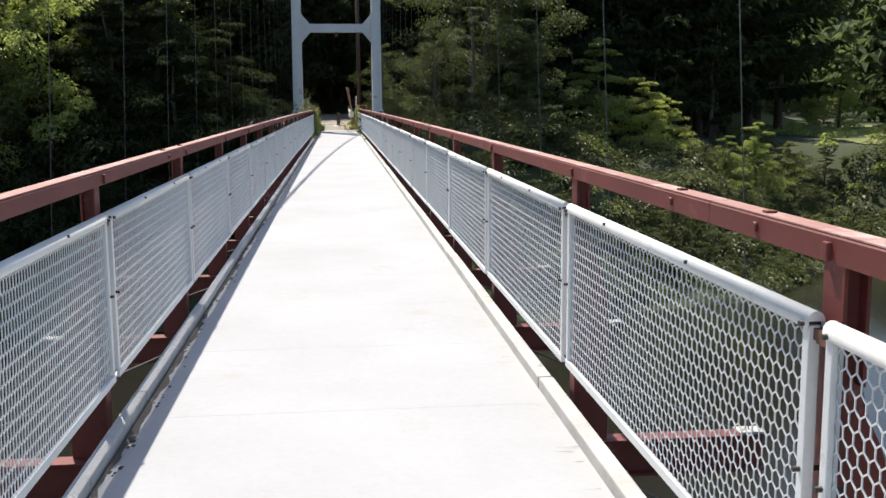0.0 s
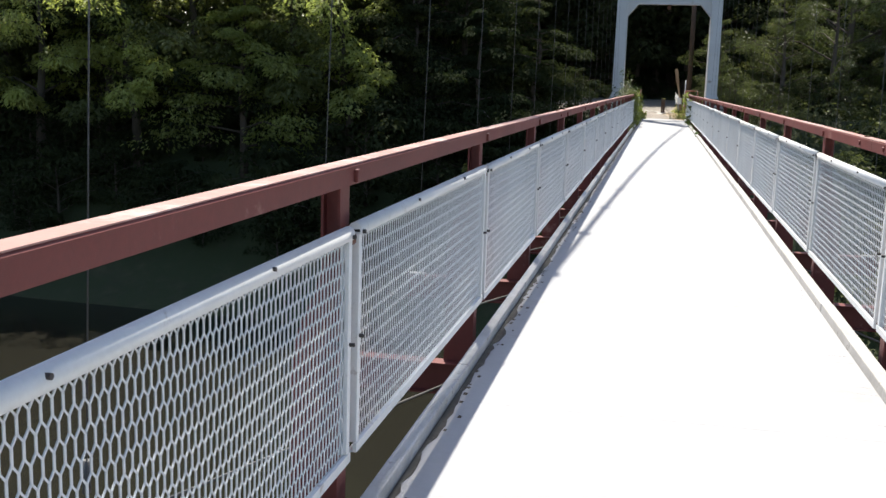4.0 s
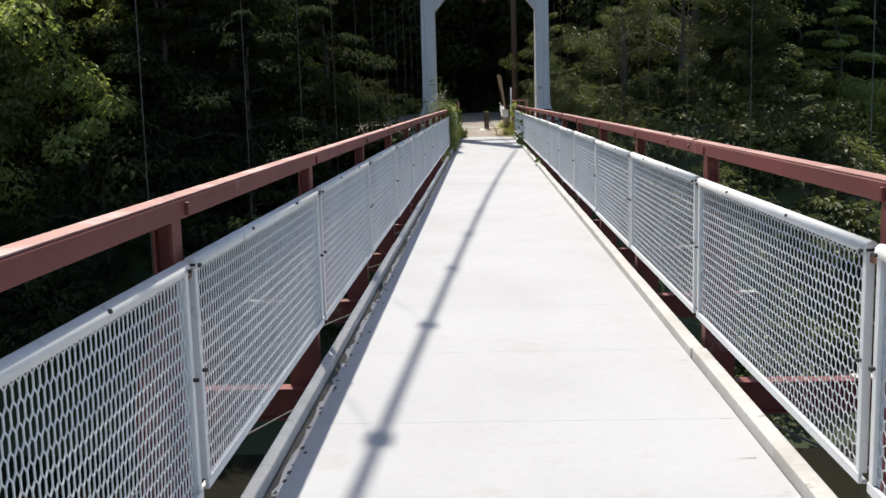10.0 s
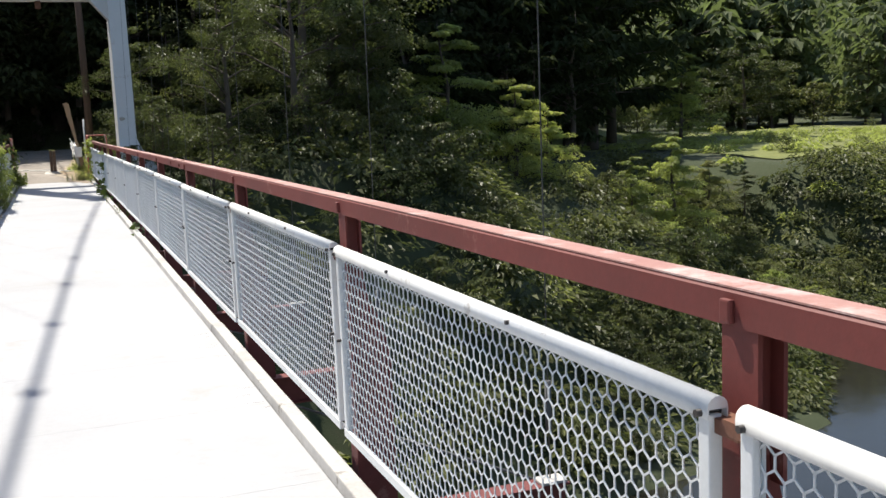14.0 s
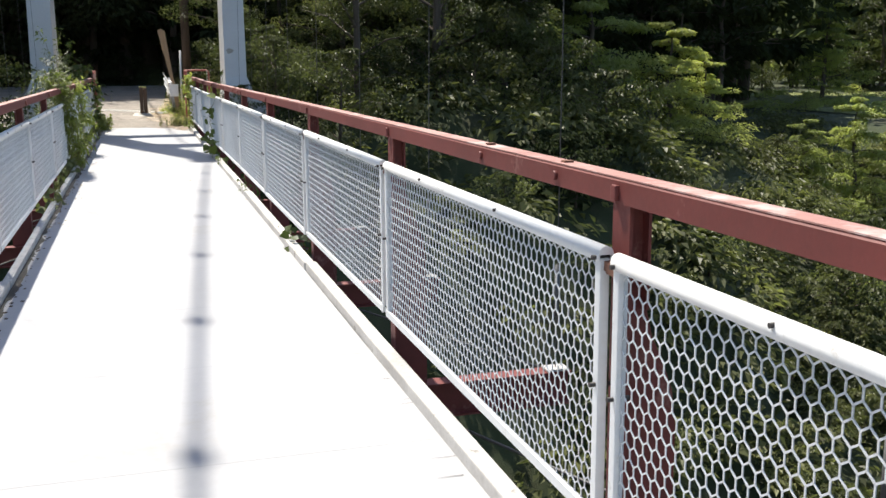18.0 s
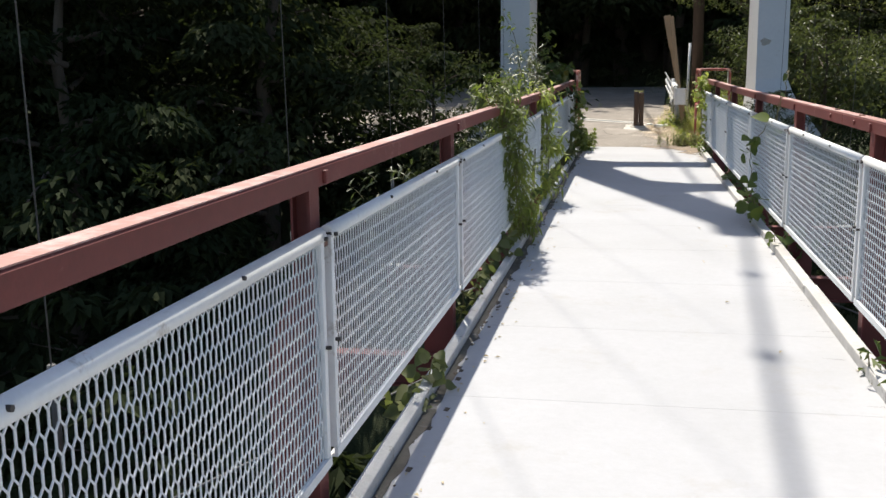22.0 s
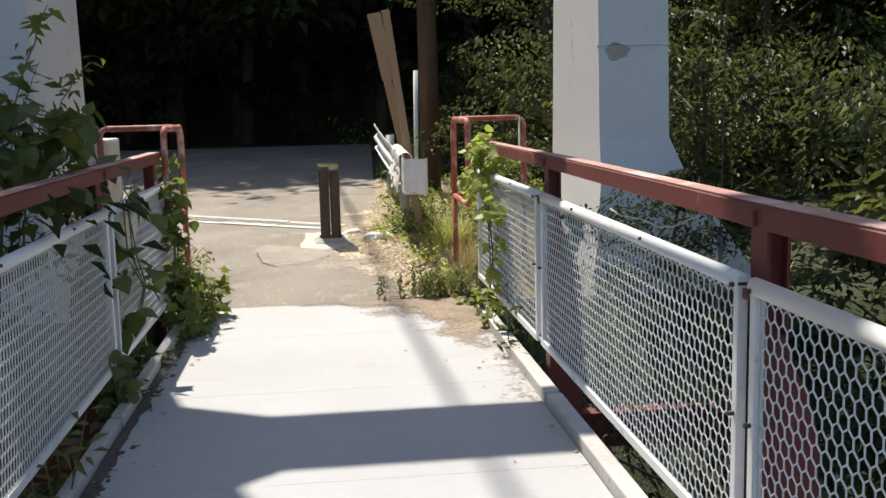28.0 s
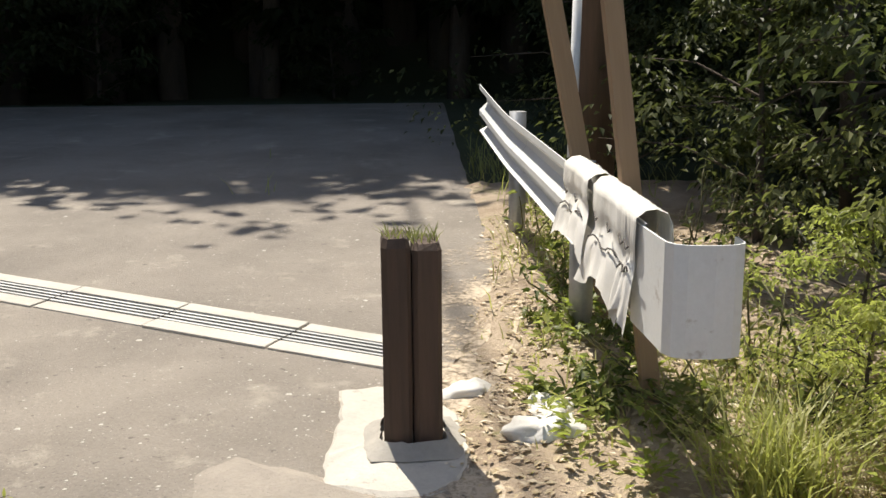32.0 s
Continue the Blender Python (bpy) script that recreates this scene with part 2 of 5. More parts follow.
bumped(wnt, wb, noise_of(wnt, 1.2, 3, 0.5, "World"), 0.15, 0.05)


# ---- shapes ----
class Geo:
    """Collects points and faces of one mesh."""

    def __init__(self):
        self.v, self.f, self.s = [], [], []

    def add(self, pts, faces, smooth=False):
        n = len(self.v)
        self.v += [tuple(p) for p in pts]
        self.f += [tuple(n + i for i in fc) for fc in faces]
        self.s += [smooth] * len(faces)
        return self

    def box(self, lo, hi, bevel=0.0, m=None):
        c, h = [(a + b) / 2 for a, b in zip(lo, hi)], [(b - a) / 2 for a, b in zip(lo, hi)]
        if bevel <= 0:
            pts = [(c[0] + sx * h[0], c[1] + sy * h[1], c[2] + sz * h[2]) for sx in (-1, 1) for sy in (-1, 1) for sz in (-1, 1)]
            fcs = [(0, 1, 3, 2), (4, 6, 7, 5), (0, 4, 5, 1), (2, 3, 7, 6), (0, 2, 6, 4), (1, 5, 7, 3)]
        else:
            bm = bmesh.new()
            bmesh.ops.create_cube(bm, size=1.0, matrix=Matrix.Translation(c) @ Matrix.Diagonal((2 * h[0], 2 * h[1], 2 * h[2], 1)))
            bmesh.ops.bevel(bm, geom=bm.edges[:], offset=min(bevel, 0.45 * 2 * min(h)), segments=2, affect="EDGES", profile=0.6)
            bm.verts.index_update()
            pts, fcs = [tuple(v.co) for v in bm.verts], [[v.index for v in fc.verts] for fc in bm.faces]
            bm.free()
        if m is not None:
            pts = [tuple(m @ Vector(p)) for p in pts]
        return self.add(pts, fcs)

    def tube(self, pts, radius, sides=8, caps=True, smooth=True):
        pts = [Vector(p) for p in pts]
        rr = radius if isinstance(radius, (list, tuple)) else [radius] * len(pts)
        ring, faces = [], []
        up = None
        for i, p in enumerate(pts):
            d = (pts[min(i + 1, len(pts) - 1)] - pts[max(i - 1, 0)]).normalized()
            if up is None:
                up = d.orthogonal().normalized()
            up = (up - d * up.dot(d)).normalized()
            side = d.cross(up)
            ring += [p + rr[i] * (math.cos(a) * up + math.sin(a) * side) for a in (2 * math.pi * k / sides for k in range(sides))]
        for i in range(len(pts) - 1):
            for k in range(sides):
                a, b = i * sides + k, i * sides + (k + 1) % sides
                faces.append((a, b, b + sides, a + sides))
        n = len(self.v)
        self.add(ring, faces, smooth)
        if caps:
            self.f += [tuple(n + k for k in range(sides))[::-1], tuple(n + (len(pts) - 1) * sides + k for k in range(sides))]
            self.s += [False, False]
        return self

    def prism(self, outline, y0, y1, axis="y"):
        """An outline in x, z (or y, z) drawn out along the axis."""
        n = len(outline)
        put = (lambda a, b, t: (a, t, b)) if axis == "y" else (lambda a, b, t: (t, a, b)) if axis == "x" else (lambda a, b, t: (a, b, t))
        pts = [put(a, b, y0) for a, b in outline] + [put(a, b, y1) for a, b in outline]
        fcs = [tuple(range(n))[::-1], tuple(range(n, 2 * n))] + [(i, (i + 1) % n, n + (i + 1) % n, n + i) for i in range(n)]
        return self.add(pts, fcs)

    def leaf(self, p, along, normal, length, width, fold=0.25):
        along = along.normalized()
        side = along.cross(normal)
        side = side.normalized() if side.length > 1e-4 else along.orthogonal().normalized()
        nrm = side.cross(along)
        a, tip = p, p + along * length - nrm * length * 0.15
        l, r = p + along * length * 0.45 + side * width / 2 + nrm * width * fold, p + along * length * 0.45 - side * width / 2 + nrm * width * fold
        return self.add([a, l, tip, r], [(0, 1, 2), (0, 2, 3)])

    def mesh(self, name):
        me = bpy.data.meshes.new(name)
        me.from_pydata(self.v, [], self.f)
        if any(self.s):
            me.polygons.foreach_set("use_smooth", self.s)
        me.update()
        return me


def part(name, geo, mat, parent=None, label="", at=None):
    me = geo if isinstance(geo, bpy.types.Mesh) else geo.mesh(name)
    if mat is not None and not me.materials:
        me.materials.append(mat)
    ob = new(name, me)
    if parent is not None:
        ob.parent = parent
    if at is not None:
        ob.matrix_basis = at
    if label:
        tagged(ob, label)
    return ob


def thing(name, label, category, group="", kind="", at=None):
    ob = tagged(new(name), label, category, group, kind)
    if at is not None:
        ob.matrix_basis = at
    return ob


def lone(name, geo, mat, label, category, group="", kind="", at=None):
    return tagged(part(name, geo, mat, None, "", at), label, category, group, kind)


S, XR, XL = 2.35, 1.015, -0.985
FIRST, LAST, END = -4, 20, 49.14
# walking surface below the railing's datum, and its two edges
DK, DL, DR = -0.15, -0.892, 0.945


def fall(y):
    """The bridge is cambered and falls towards the far bank."""
    return -0.0000515 * y * y - 0.000043 * y + 0.028 * step(43.5, 48.5, y)


rnd = random.Random(7)

# ---- ground, river, distance ----
def shore(x):
    """Where the far bank meets the water."""
    return float(np.interp(x, [-40, -10, 8, 20, 22, 26, 30, 40, 60, 120, 400], [40.5, 39, 39, 42, 44.5, 49, 51, 51.6, 56, 80, 260]))


def step(a, b, v):
    v = max(0.0, min(1.0, (v - a) / (b - a)))
    return v * v * (3 - 2 * v)


def road_z(y):
    """The lane climbs gently away from the bridge."""
    return float(np.interp(y, [49.1, 49.6, 50.2, 50.8, 51.8, 54, 58, 61, 66], [-0.262, -0.2, -0.125, -0.06, -0.02, 0.10, 0.28, 0.42, 0.6]))


def ground_z(x, y):
    d = y - shore(x)
    n = noise.noise((x * 0.11, y * 0.11, 0.3)) * 0.5
    bank = 7.5 + 11.0 * step(11, 17, x) * step(36, 30, x)
    z = -9.2 + 1.4 * step(-3, 0, d) + 6.0 * step(0, bank, d) + n * step(-1, 3, d) * (1 - step(8, 10, d) * step(9, 6, abs(x)))
    z += 1.78 * step(7.0, 9.6, d) * step(15, 8, x)
    # hillside behind the road
    hill = 0.62 * max(0.0, y - 62 + 0.25 * x) * step(20, 4, x)
    hill += 0.30 * max(0.0, y - 70 - 0.7 * max(0, x - 10)) * step(2, 16, x) * step(60, 34, x)
    z += min(hill, 60) + 0.35 * max(0.0, -6 - x) * step(47, 60, y) * 0.5
    # low land to the right, and the far hills
    far = math.hypot(x, y)
    z += 42 * step(170, 420, far) * step(-1.2, 0.3, x / max(far, 1)) * (0.75 + 0.5 * noise.noise((x * 0.006, y * 0.006, 1.7)))
    # the bank behind the start
    z += 8.6 * step(-12, -22, y)
    if abs(x) < 34 and y > 46.5:
        flat = step(47.9, 49.0, y) * step(65, 61, y) * step(7.5, 4.0, x) * step(-34, -26, x)
        z = z * (1 - flat) + flat * (road_z(y) - 0.02 + 0.02 * noise.noise((x * 1.3, y * 1.3, 2)))
    if abs(x) < 1.05 and y < 49.15:
        z = min(z, -0.75)
    return z


g = Geo()
xs_far = [-900, -500, -300, -180, -120, -80, -60, -48] + [-40 + 2 * i for i in range(60)] + [80, 84, 92, 104, 120, 145, 180, 230, 300, 380, 480, 620, 900]
ys = [-500, -200, -80, -40] + [-26 + 2 * i for i in range(30)] + [34 + 1.0 * i for i in range(32)] + [66 + 3 * i for i in range(16)] + [120, 135, 150, 175, 200, 240, 300, 380, 480, 650, 900, 1400]
xs = sorted(set(xs_far + [-1.5, -1.07, -1.03, -0.5, 1.03, 1.07, 0.25, 0.5, 0.75, 1.25, 1.5, 2.5, 3.5, 5, 7]))
ys = sorted(set(ys + [48.3, 48.6, 49.13, 49.17, 49.5, 50.5, 51.5, 52.5]))
g.add([(x, y, ground_z(x, y)) for y in ys for x in xs], [(j * len(xs) + i, j * len(xs) + i + 1, (j + 1) * len(xs) + i + 1, (j + 1) * len(xs) + i) for j in range(len(ys) - 1) for i in range(len(xs) - 1)], True)
ground = lone("ground", g, EARTH, "earth banks and hillside strewn with leaves and low growth", "ground", kind="structure")
g = Geo().add([(-900, -500, -8), (900, -500, -8), (900, 900, -8), (-900, 900, -8)], [(0, 1, 2, 3)])
lone("water", g, WATER, "still green-grey river below the footbridge", "river", kind="structure")
meadow = Geo()
fx = [33 + 3 * i for i in range(16)]
fy = [54 + 3 * i for i in range(18)]
meadow.add([(x, y, ground_z(x, y) + 0.06) for y in fy for x in fx], [(j * 16 + i, j * 16 + i + 1, j * 16 + i + 17, j * 16 + i + 16) for j in range(17) for i in range(15)
           if ((i - 7) / 7.0) ** 2 + ((j - 8) / 8.5) ** 2 < 1.05 + 0.4 * noise.noise((i * 0.5, j * 0.5, 3.0))], True)
lone("field", meadow, FIELD, "sunlit yellow-green meadow across the river", "meadow", kind="structure")

# lane beyond the bridge
def lane_edge(y):
    """Right-hand edge of the asphalt."""
    return float(np.interp(y, [48.7, 49.3, 50.2, 51.0, 51.6, 53, 56, 60.5], [0.36, 0.54, 0.34, 0.04, 0.22, 0.54, 0.64, 0.82]))


g = Geo()
ry = [49.12 + 0.34 * i for i in range(35)]
n = 24
g.add([(-11 + (lane_edge(y) + 0.04 * noise.noise((0, 3 * y, 0)) + 11) * (i / n) ** 0.5, y, road_z(y) + 0.004) for y in ry for i in range(n + 1)],
      [(j * (n + 1) + i, j * (n + 1) + i + 1, (j + 1) * (n + 1) + i + 1, (j + 1) * (n + 1) + i) for j in range(len(ry) - 1) for i in range(n)], True)
lone("road", g, ASPH, "worn grey asphalt lane at the end of the bridge", "road", kind="structure")

# verge between lane and guardrail
def verge_z(x, y):
    """Top of the loose verge soil, thinning out onto the lane."""
    i = 28 * (x - lane_edge(y) + 0.32) / (2.8 - lane_edge(y))
    return ground_z(x, y) - 0.03 + 0.065 * max(0.0, min(1.0, i / 5))


g = Geo()
vy = [49.0 + 0.134 * i for i in range(46)]
nvg = 28
g.add([(x, y, verge_z(x, y) + 0.03 * noise.noise((i * 1.3, y * 4, 5))) for y in vy for i, x in ((i, lane_edge(y) - 0.32 + (2.8 - lane_edge(y)) * i / nvg) for i in range(nvg + 1))],
      [(j * (nvg + 1) + i, j * (nvg + 1) + i + 1, (j + 1) * (nvg + 1) + i + 1, (j + 1) * (nvg + 1) + i) for j in range(len(vy) - 1) for i in range(nvg)], True)
VERGE = surface("dry_litter_soil", (0.56, 0.45, 0.33), (0.30, 0.22, 0.15), 0.95, 4, 70, (0.30, 0.28, 0.13), (0.55, 0.7), 3.0, bump=0.9, bump_dist=0.02, space="World")
lone("verge", g, VERGE, "dry sandy verge strewn with dead leaves beside the lane", "verge", kind="structure")
# stones on the lane
r = random.Random(77)
g = Geo()
for _ in range(1300):
    y = 49.2 + 5.1 * r.random() ** 1.3
    x = lane_edge(y) - 0.02 - abs(r.gauss(0, 1.1))
    q = r.uniform(0.002, 0.006) * (2.2 if r.random() < 0.06 else 1)
    z = road_z(y) + 0.004
    g.add([(x - q, y - q * 0.6, z), (x + q, y - q * 0.8, z), (x + q * 0.7, y + q, z), (x - q * 0.6, y + q * 0.8, z), (x + q * 0.1, y, z + q * 0.3)], [(0, 1, 4), (1, 2, 4), (2, 3, 4), (3, 0, 4)])
lone("gravel", g, PALE, "loose pale grit and small stones on the lane", "gravel", kind="stuff")

# ---- the bridge ----
deck = thing("bridge_deck", "pale sunlit concrete footbridge deck with low kerbs on red steel beams", "bridge deck", kind="structure")
y = S * FIRST
k = 0
while y < END - 0.01:
    y1 = min(y + 1.175, END)
    g = Geo().prism([(DL, DK - 0.08), (DR, DK - 0.08), (DR, DK), (DL, DK)], 0.0009, y1 - y - 0.0009)
    for i, v in enumerate(g.v):
        g.v[i] = (v[0], v[1], v[2] + fall(y + v[1]))
    part("slab", g, DECK, deck, at=Matrix.Translation((0, y, 0)))
    y, k = y1, k + 1
for x0, x1, name in ((DR + 0.002, 1.018, "kerb"), (-0.947, DL - 0.002, "kerb")):
    y = S * FIRST
    while y < END - 0.6:
        y1 = min(y + 2.0, END + 0.06)
        g = Geo().box((x0, 0, DK - 0.08), (x1, y1 - y - 0.012, DK + 0.055), 0.008)
        part(name, g, KERB if x0 > 0 else KERBL, deck, at=Matrix.Translation((rnd.uniform(-0.004, 0.004), y, fall(y + 1))))
        y = y1
for i in range(FIRST, LAST + 1):
    yb = S * i - 0.01
    g = Geo()
    g.box((-1.97, -0.05, -0.335), (1.97, 0.05, -0.325))
    g.box((-1.97, -0.05, -0.50), (1.97, 0.05, -0.49))
    g.box((-1.97, -0.004, -0.49), (1.97, 0.004, -0.335))
    part("crossbeam", g, RED, deck, at=Matrix.Translation((0, yb, fall(yb))))
for i in range(FIRST, LAST + 1):
    y0p, y1p = S * i, min(S * (i + 1), END)
    part("deck_plate", Geo().prism([(y0p, fall(y0p) - 0.243), (y1p, fall(y1p) - 0.243), (y1p, fall(y1p) - 0.233), (y0p, fall(y0p) - 0.233)], DL + 0.02, DR - 0.02, "x"), RED, deck)
for x in (-0.82, 0.88, -0.3, 0.3):
    for i in range(FIRST, LAST):
        ya, yb = S * i, S * (i + 1)
        o = [(x - 0.04, -0.323), (x + 0.04, -0.323), (x + 0.04, -0.316), (x + 0.005, -0.316), (x + 0.005, -0.252), (x + 0.04, -0.252), (x + 0.04, -0.245), (x - 0.04, -0.245), (x - 0.04, -0.252), (x - 0.005, -0.252), (x - 0.005, -0.316), (x - 0.04, -0.316)]
        g = Geo().prism(o, ya, yb)
        g.v = [(vx, vy_, vz + fall(vy_)) for vx, vy_, vz in g.v]
        part("stringer", g, RED, deck)

for i in range(FIRST, LAST):
    for side in (1, -1):
        yb = S * i - 0.01
        part("brace_rod", Geo().tube([(side * 1.9, yb + 0.03, -0.345 + fall(yb)), (side * 1.1, yb + S - 0.1, -0.4 + fall(yb + S))], 0.007, 6), DULL, deck)

for i in range(FIRST, LAST):
    for side in (1, -1):
        part("anchor_plate", Geo().box((side * 1.9 - 0.06, -0.045, -0.3245), (side * 1.9 + 0.06, 0.045, -0.312), 0.003), KERB, deck, "pale hanger anchor plate", at=Matrix.Translation((0, S * i - 0.01, fall(S * i - 0.01))))

# handrails on posts
def post_mesh():
    """An upright with an inner flange and a web that flares outwards at its foot."""
    g = Geo().box((0.034, -0.045, -0.324), (0.043, 0.045, 0.879))
    web = [(0.043, 0.879), (0.043, -0.324), (0.20, -0.324), (0.20, 0.30), (0.185, 0.40), (0.155, 0.48), (0.125, 0.54), (0.105, 0.62), (0.098, 0.72), (0.096, 0.879)]
    g.prism(web, -0.008, 0.008)
    g.box((0.088, -0.04, 0.62), (0.096, 0.04, 0.879))
    return g.mesh("post")


POST = post_mesh()
POST.materials.append(RED)
for side, xs0 in ((1, XR), (-1, XL)):
    rail = thing("handrail", "faded red-painted steel handrail on upright posts", "handrail")
    for i in range(FIRST, LAST + 1):
        yp = S * i + 0.03 - (0.045 if side > 0 else 0.008)
        part("post", POST, RED, rail, at=Matrix.Translation((xs0, yp, fall(yp))) @ Matrix.Diagonal((side, 1, 1, 1)))
    joints = [S * FIRST - 0.2] + [(10.1 if side > 0 else 4.4) + 9.4 * k for k in range(-1, 5) if S * FIRST < (10.1 if side > 0 else 4.4) + 9.4 * k < 46] + [48.8 if side > 0 else 48.6]
    inward = 0.0 if side > 0 else -0.022
    for ya, yb in zip(joints, joints[1:]):
        steps_n = max(2, int((yb - ya) / 2))
        # rail_top carries the sun's brightness on the upper face as a paler colour
        for name, lo, hi, z0, z1, mat, lab in (("rail", 0.03, 0.098, 0.88, 0.941, RED, ""), ("rail_top", 0.033, 0.095, 0.9412, 0.9445, REDTOP, "chalky upper face with sunlight put into its colour")):
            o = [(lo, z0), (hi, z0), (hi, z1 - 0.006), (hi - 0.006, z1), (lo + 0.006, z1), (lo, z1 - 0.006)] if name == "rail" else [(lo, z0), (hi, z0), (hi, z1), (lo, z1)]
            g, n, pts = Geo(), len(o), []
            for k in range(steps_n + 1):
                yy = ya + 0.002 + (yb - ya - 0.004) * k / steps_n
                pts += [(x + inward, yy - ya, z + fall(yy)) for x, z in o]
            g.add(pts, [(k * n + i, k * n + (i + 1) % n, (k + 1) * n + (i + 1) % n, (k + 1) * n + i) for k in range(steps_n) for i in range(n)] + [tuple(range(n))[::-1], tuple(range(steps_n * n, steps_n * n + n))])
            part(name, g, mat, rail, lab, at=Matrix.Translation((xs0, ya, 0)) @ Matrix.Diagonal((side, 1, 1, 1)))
        if ya > S * FIRST:
            for dy in (-0.32, 0.32):
                g = Geo().box((0.05 + inward, dy - 0.014, 0.9446), (0.078 + inward, dy + 0.014, 0.951), 0.002)
                part("splice_bolt", g, RUST, rail, at=Matrix.Translation((xs0, ya, fall(ya))) @ Matrix.Diagonal((side, 1, 1, 1)))
                g = Geo().tube([(0.02 + inward, dy, 0.91), (0.031 + inward, dy, 0.91)], 0.014, 6)
                part("splice_bolt", g, RED, rail, at=Matrix.Translation((xs0, ya, fall(ya))) @ Matrix.Diagonal((side, 1, 1, 1)))
    yp = (48.8 if side > 0 else 48.6) - 0.05
    part("post", POST, RED, rail, at=Matrix.Translation((xs0, yp, fall(yp))) @ Matrix.Diagonal((side, 1, 1, 1)))
    for i in range(FIRST, LAST + 1):
        yp = S * i + 0.03 - (0.045 if side > 0 else 0.008)
        g = Geo().box((0.018 + inward, -0.013, 0.885), (0.031 + inward, 0.013, 0.925), 0.004)
        part("lug", g, RED, rail, at=Matrix.Translation((xs0, yp + 0.02, fall(yp))) @ Matrix.Diagonal((side, 1, 1, 1)))


def mesh_panel(length, w, h, upright):
    """A white frame with hexagonal wire; origin at its lower near corner, along +y, in the plane x = 0."""
    ob = thing("mesh_panel", "white-painted railing panel with hexagonal wire mesh", "railing panel", "railing panels")
    z0, z1 = 0.045, 0.775
    gt = Geo()
    n = 7
    arc = [(0.02 * math.cos(a), z1 - 0.018 + 0.02 * math.sin(a)) for a in (math.pi * k / n for k in range(n + 1))]
    outline = [(0.02, z1 - 0.036)] + arc + [(-0.02, z1 - 0.036), (-0.017, z1 - 0.036), (-0.017, z1 - 0.02), (0.017, z1 - 0.02), (0.017, z1 - 0.036)]
    gt.prism(outline, 0, length)
    gt.s = [i >= 2 for i in range(len(gt.s))]
    top = part("top_rail", gt, WHITE, ob)
    for yy in (length * 0.33, length * 0.72):
        part("bolt", Geo().tube([(-0.026, yy, z1 - 0.012), (0.0, yy, z1 - 0.012)], 0.006, 6), DARKSTEEL, top)
    gb = Geo()
    gb.prism([(-0.016, z0), (0.016, z0), (0.016, z0 + 0.004), (-0.004, z0 + 0.004), (-0.004, z0 + 0.03), (-0.016, z0 + 0.03)], 0, length)
    part("bottom_rail", gb, WHITE, ob)
    for ya in (0.004, length - 0.034):
        stile = part("stile", Geo().box((-0.014, ya, z0 + 0.03), (0.012, ya + 0.03, z1 - 0.03), 0.003), WHITE, ob)
        for zz in (z1 - 0.028, 0.42):
            part("bolt", Geo().tube([(-0.03, ya + 0.015, zz), (0.03, ya + 0.015, zz)], 0.007, 6), DARKSTEEL, stile)
    gm = Geo()
    a = h * 0.62
    r = 0.0021
    ya, yb, za, zb = 0.034, length - 0.034, z0 + 0.028, z1 - 0.028

    def strand(p, q, r=r):
        if not (za - 0.03 < p[1] < zb + 0.03):
            return
        p = (min(max(p[0], ya), yb), min(max(p[1], za), zb))
        q = (min(max(q[0], ya), yb), min(max(q[1], za), zb))
        d = math.hypot(q[0] - p[0], q[1] - p[1])
        if d < 0.003:
            return
        u = ((q[0] - p[0]) / d, (q[1] - p[1]) / d)
        s = (-u[1] * r, u[0] * r)
        pts = []
        for c in (p, q):
            pts += [(0.0026, c[0], c[1]), (-0.0014, c[0] + s[0], c[1] + s[1]), (-0.0014, c[0] - s[0], c[1] - s[1])]
        gm.add(pts, [(0, 1, 4, 3), (1, 2, 5, 4), (2, 0, 3, 5)])

    rows = int((zb - za) / h) + 2
    cols = int((yb - ya) / w) + 2
    for j in range(-1, rows):
        zj = za + j * h
        for i in range(-1, cols):
            yi = ya + (i + 0.5 * (j % 2)) * w
            strand((yi, zj), (yi, zj + a), upright)
            strand((yi, zj + a), (yi + w / 2, zj + h))
            strand((yi, zj + a), (yi - w / 2, zj + h))
    part("wire_mesh", gm, MESHW, ob, "white hexagonal wire mesh")
    for yy in (-0.02, length + 0.02):
        part("bracket", Geo().box((-0.004, yy - 0.035, z1 - 0.06), (0.05, yy + 0.035, z1 - 0.035)), RUST, ob, "rusty steel bracket")
    return ob


def panel_pose(side, y):
    x = XR if side > 0 else XL
    lean = rnd.uniform(-0.004, 0.004)
    y -= 0.045 if side > 0 else 0.008
    m = Matrix.Translation((x + lean, y, fall(y) - (0.003 if side > 0 else 0.012) + rnd.uniform(-0.004, 0.004))) @ Matrix.Rotation((fall(y + S) - fall(y)) / S, 4, "X")
    return m if side > 0 else m @ Matrix.Diagonal((-1, 1, 1, 1))


PL = S - 0.07
for side, cell, pitch, upright in ((1, 0.0415, 0.0365, 0.0021), (-1, 0.029, 0.044, 0.0032)):
    proto = mesh_panel(PL, cell, pitch, upright)
    for i in range(FIRST, LAST):
        m = panel_pose(side, S * i + 0.035)
        if i == FIRST:
            proto.matrix_basis = m
        else:
            c = copy_thing(proto, m)
            c.matrix_basis = m
    short = mesh_panel(1.88, cell, pitch, upright)
    short.matrix_basis = panel_pose(side, S * LAST + 0.035)

# ---- suspension ----
def cable_z(y):
    d = y - 18.8
    return 5.77 + 0.2116 * d + 0.00213 * d * d


def cable_x(y):
    return 1.86 + 0.0092 * (y - 18.8)


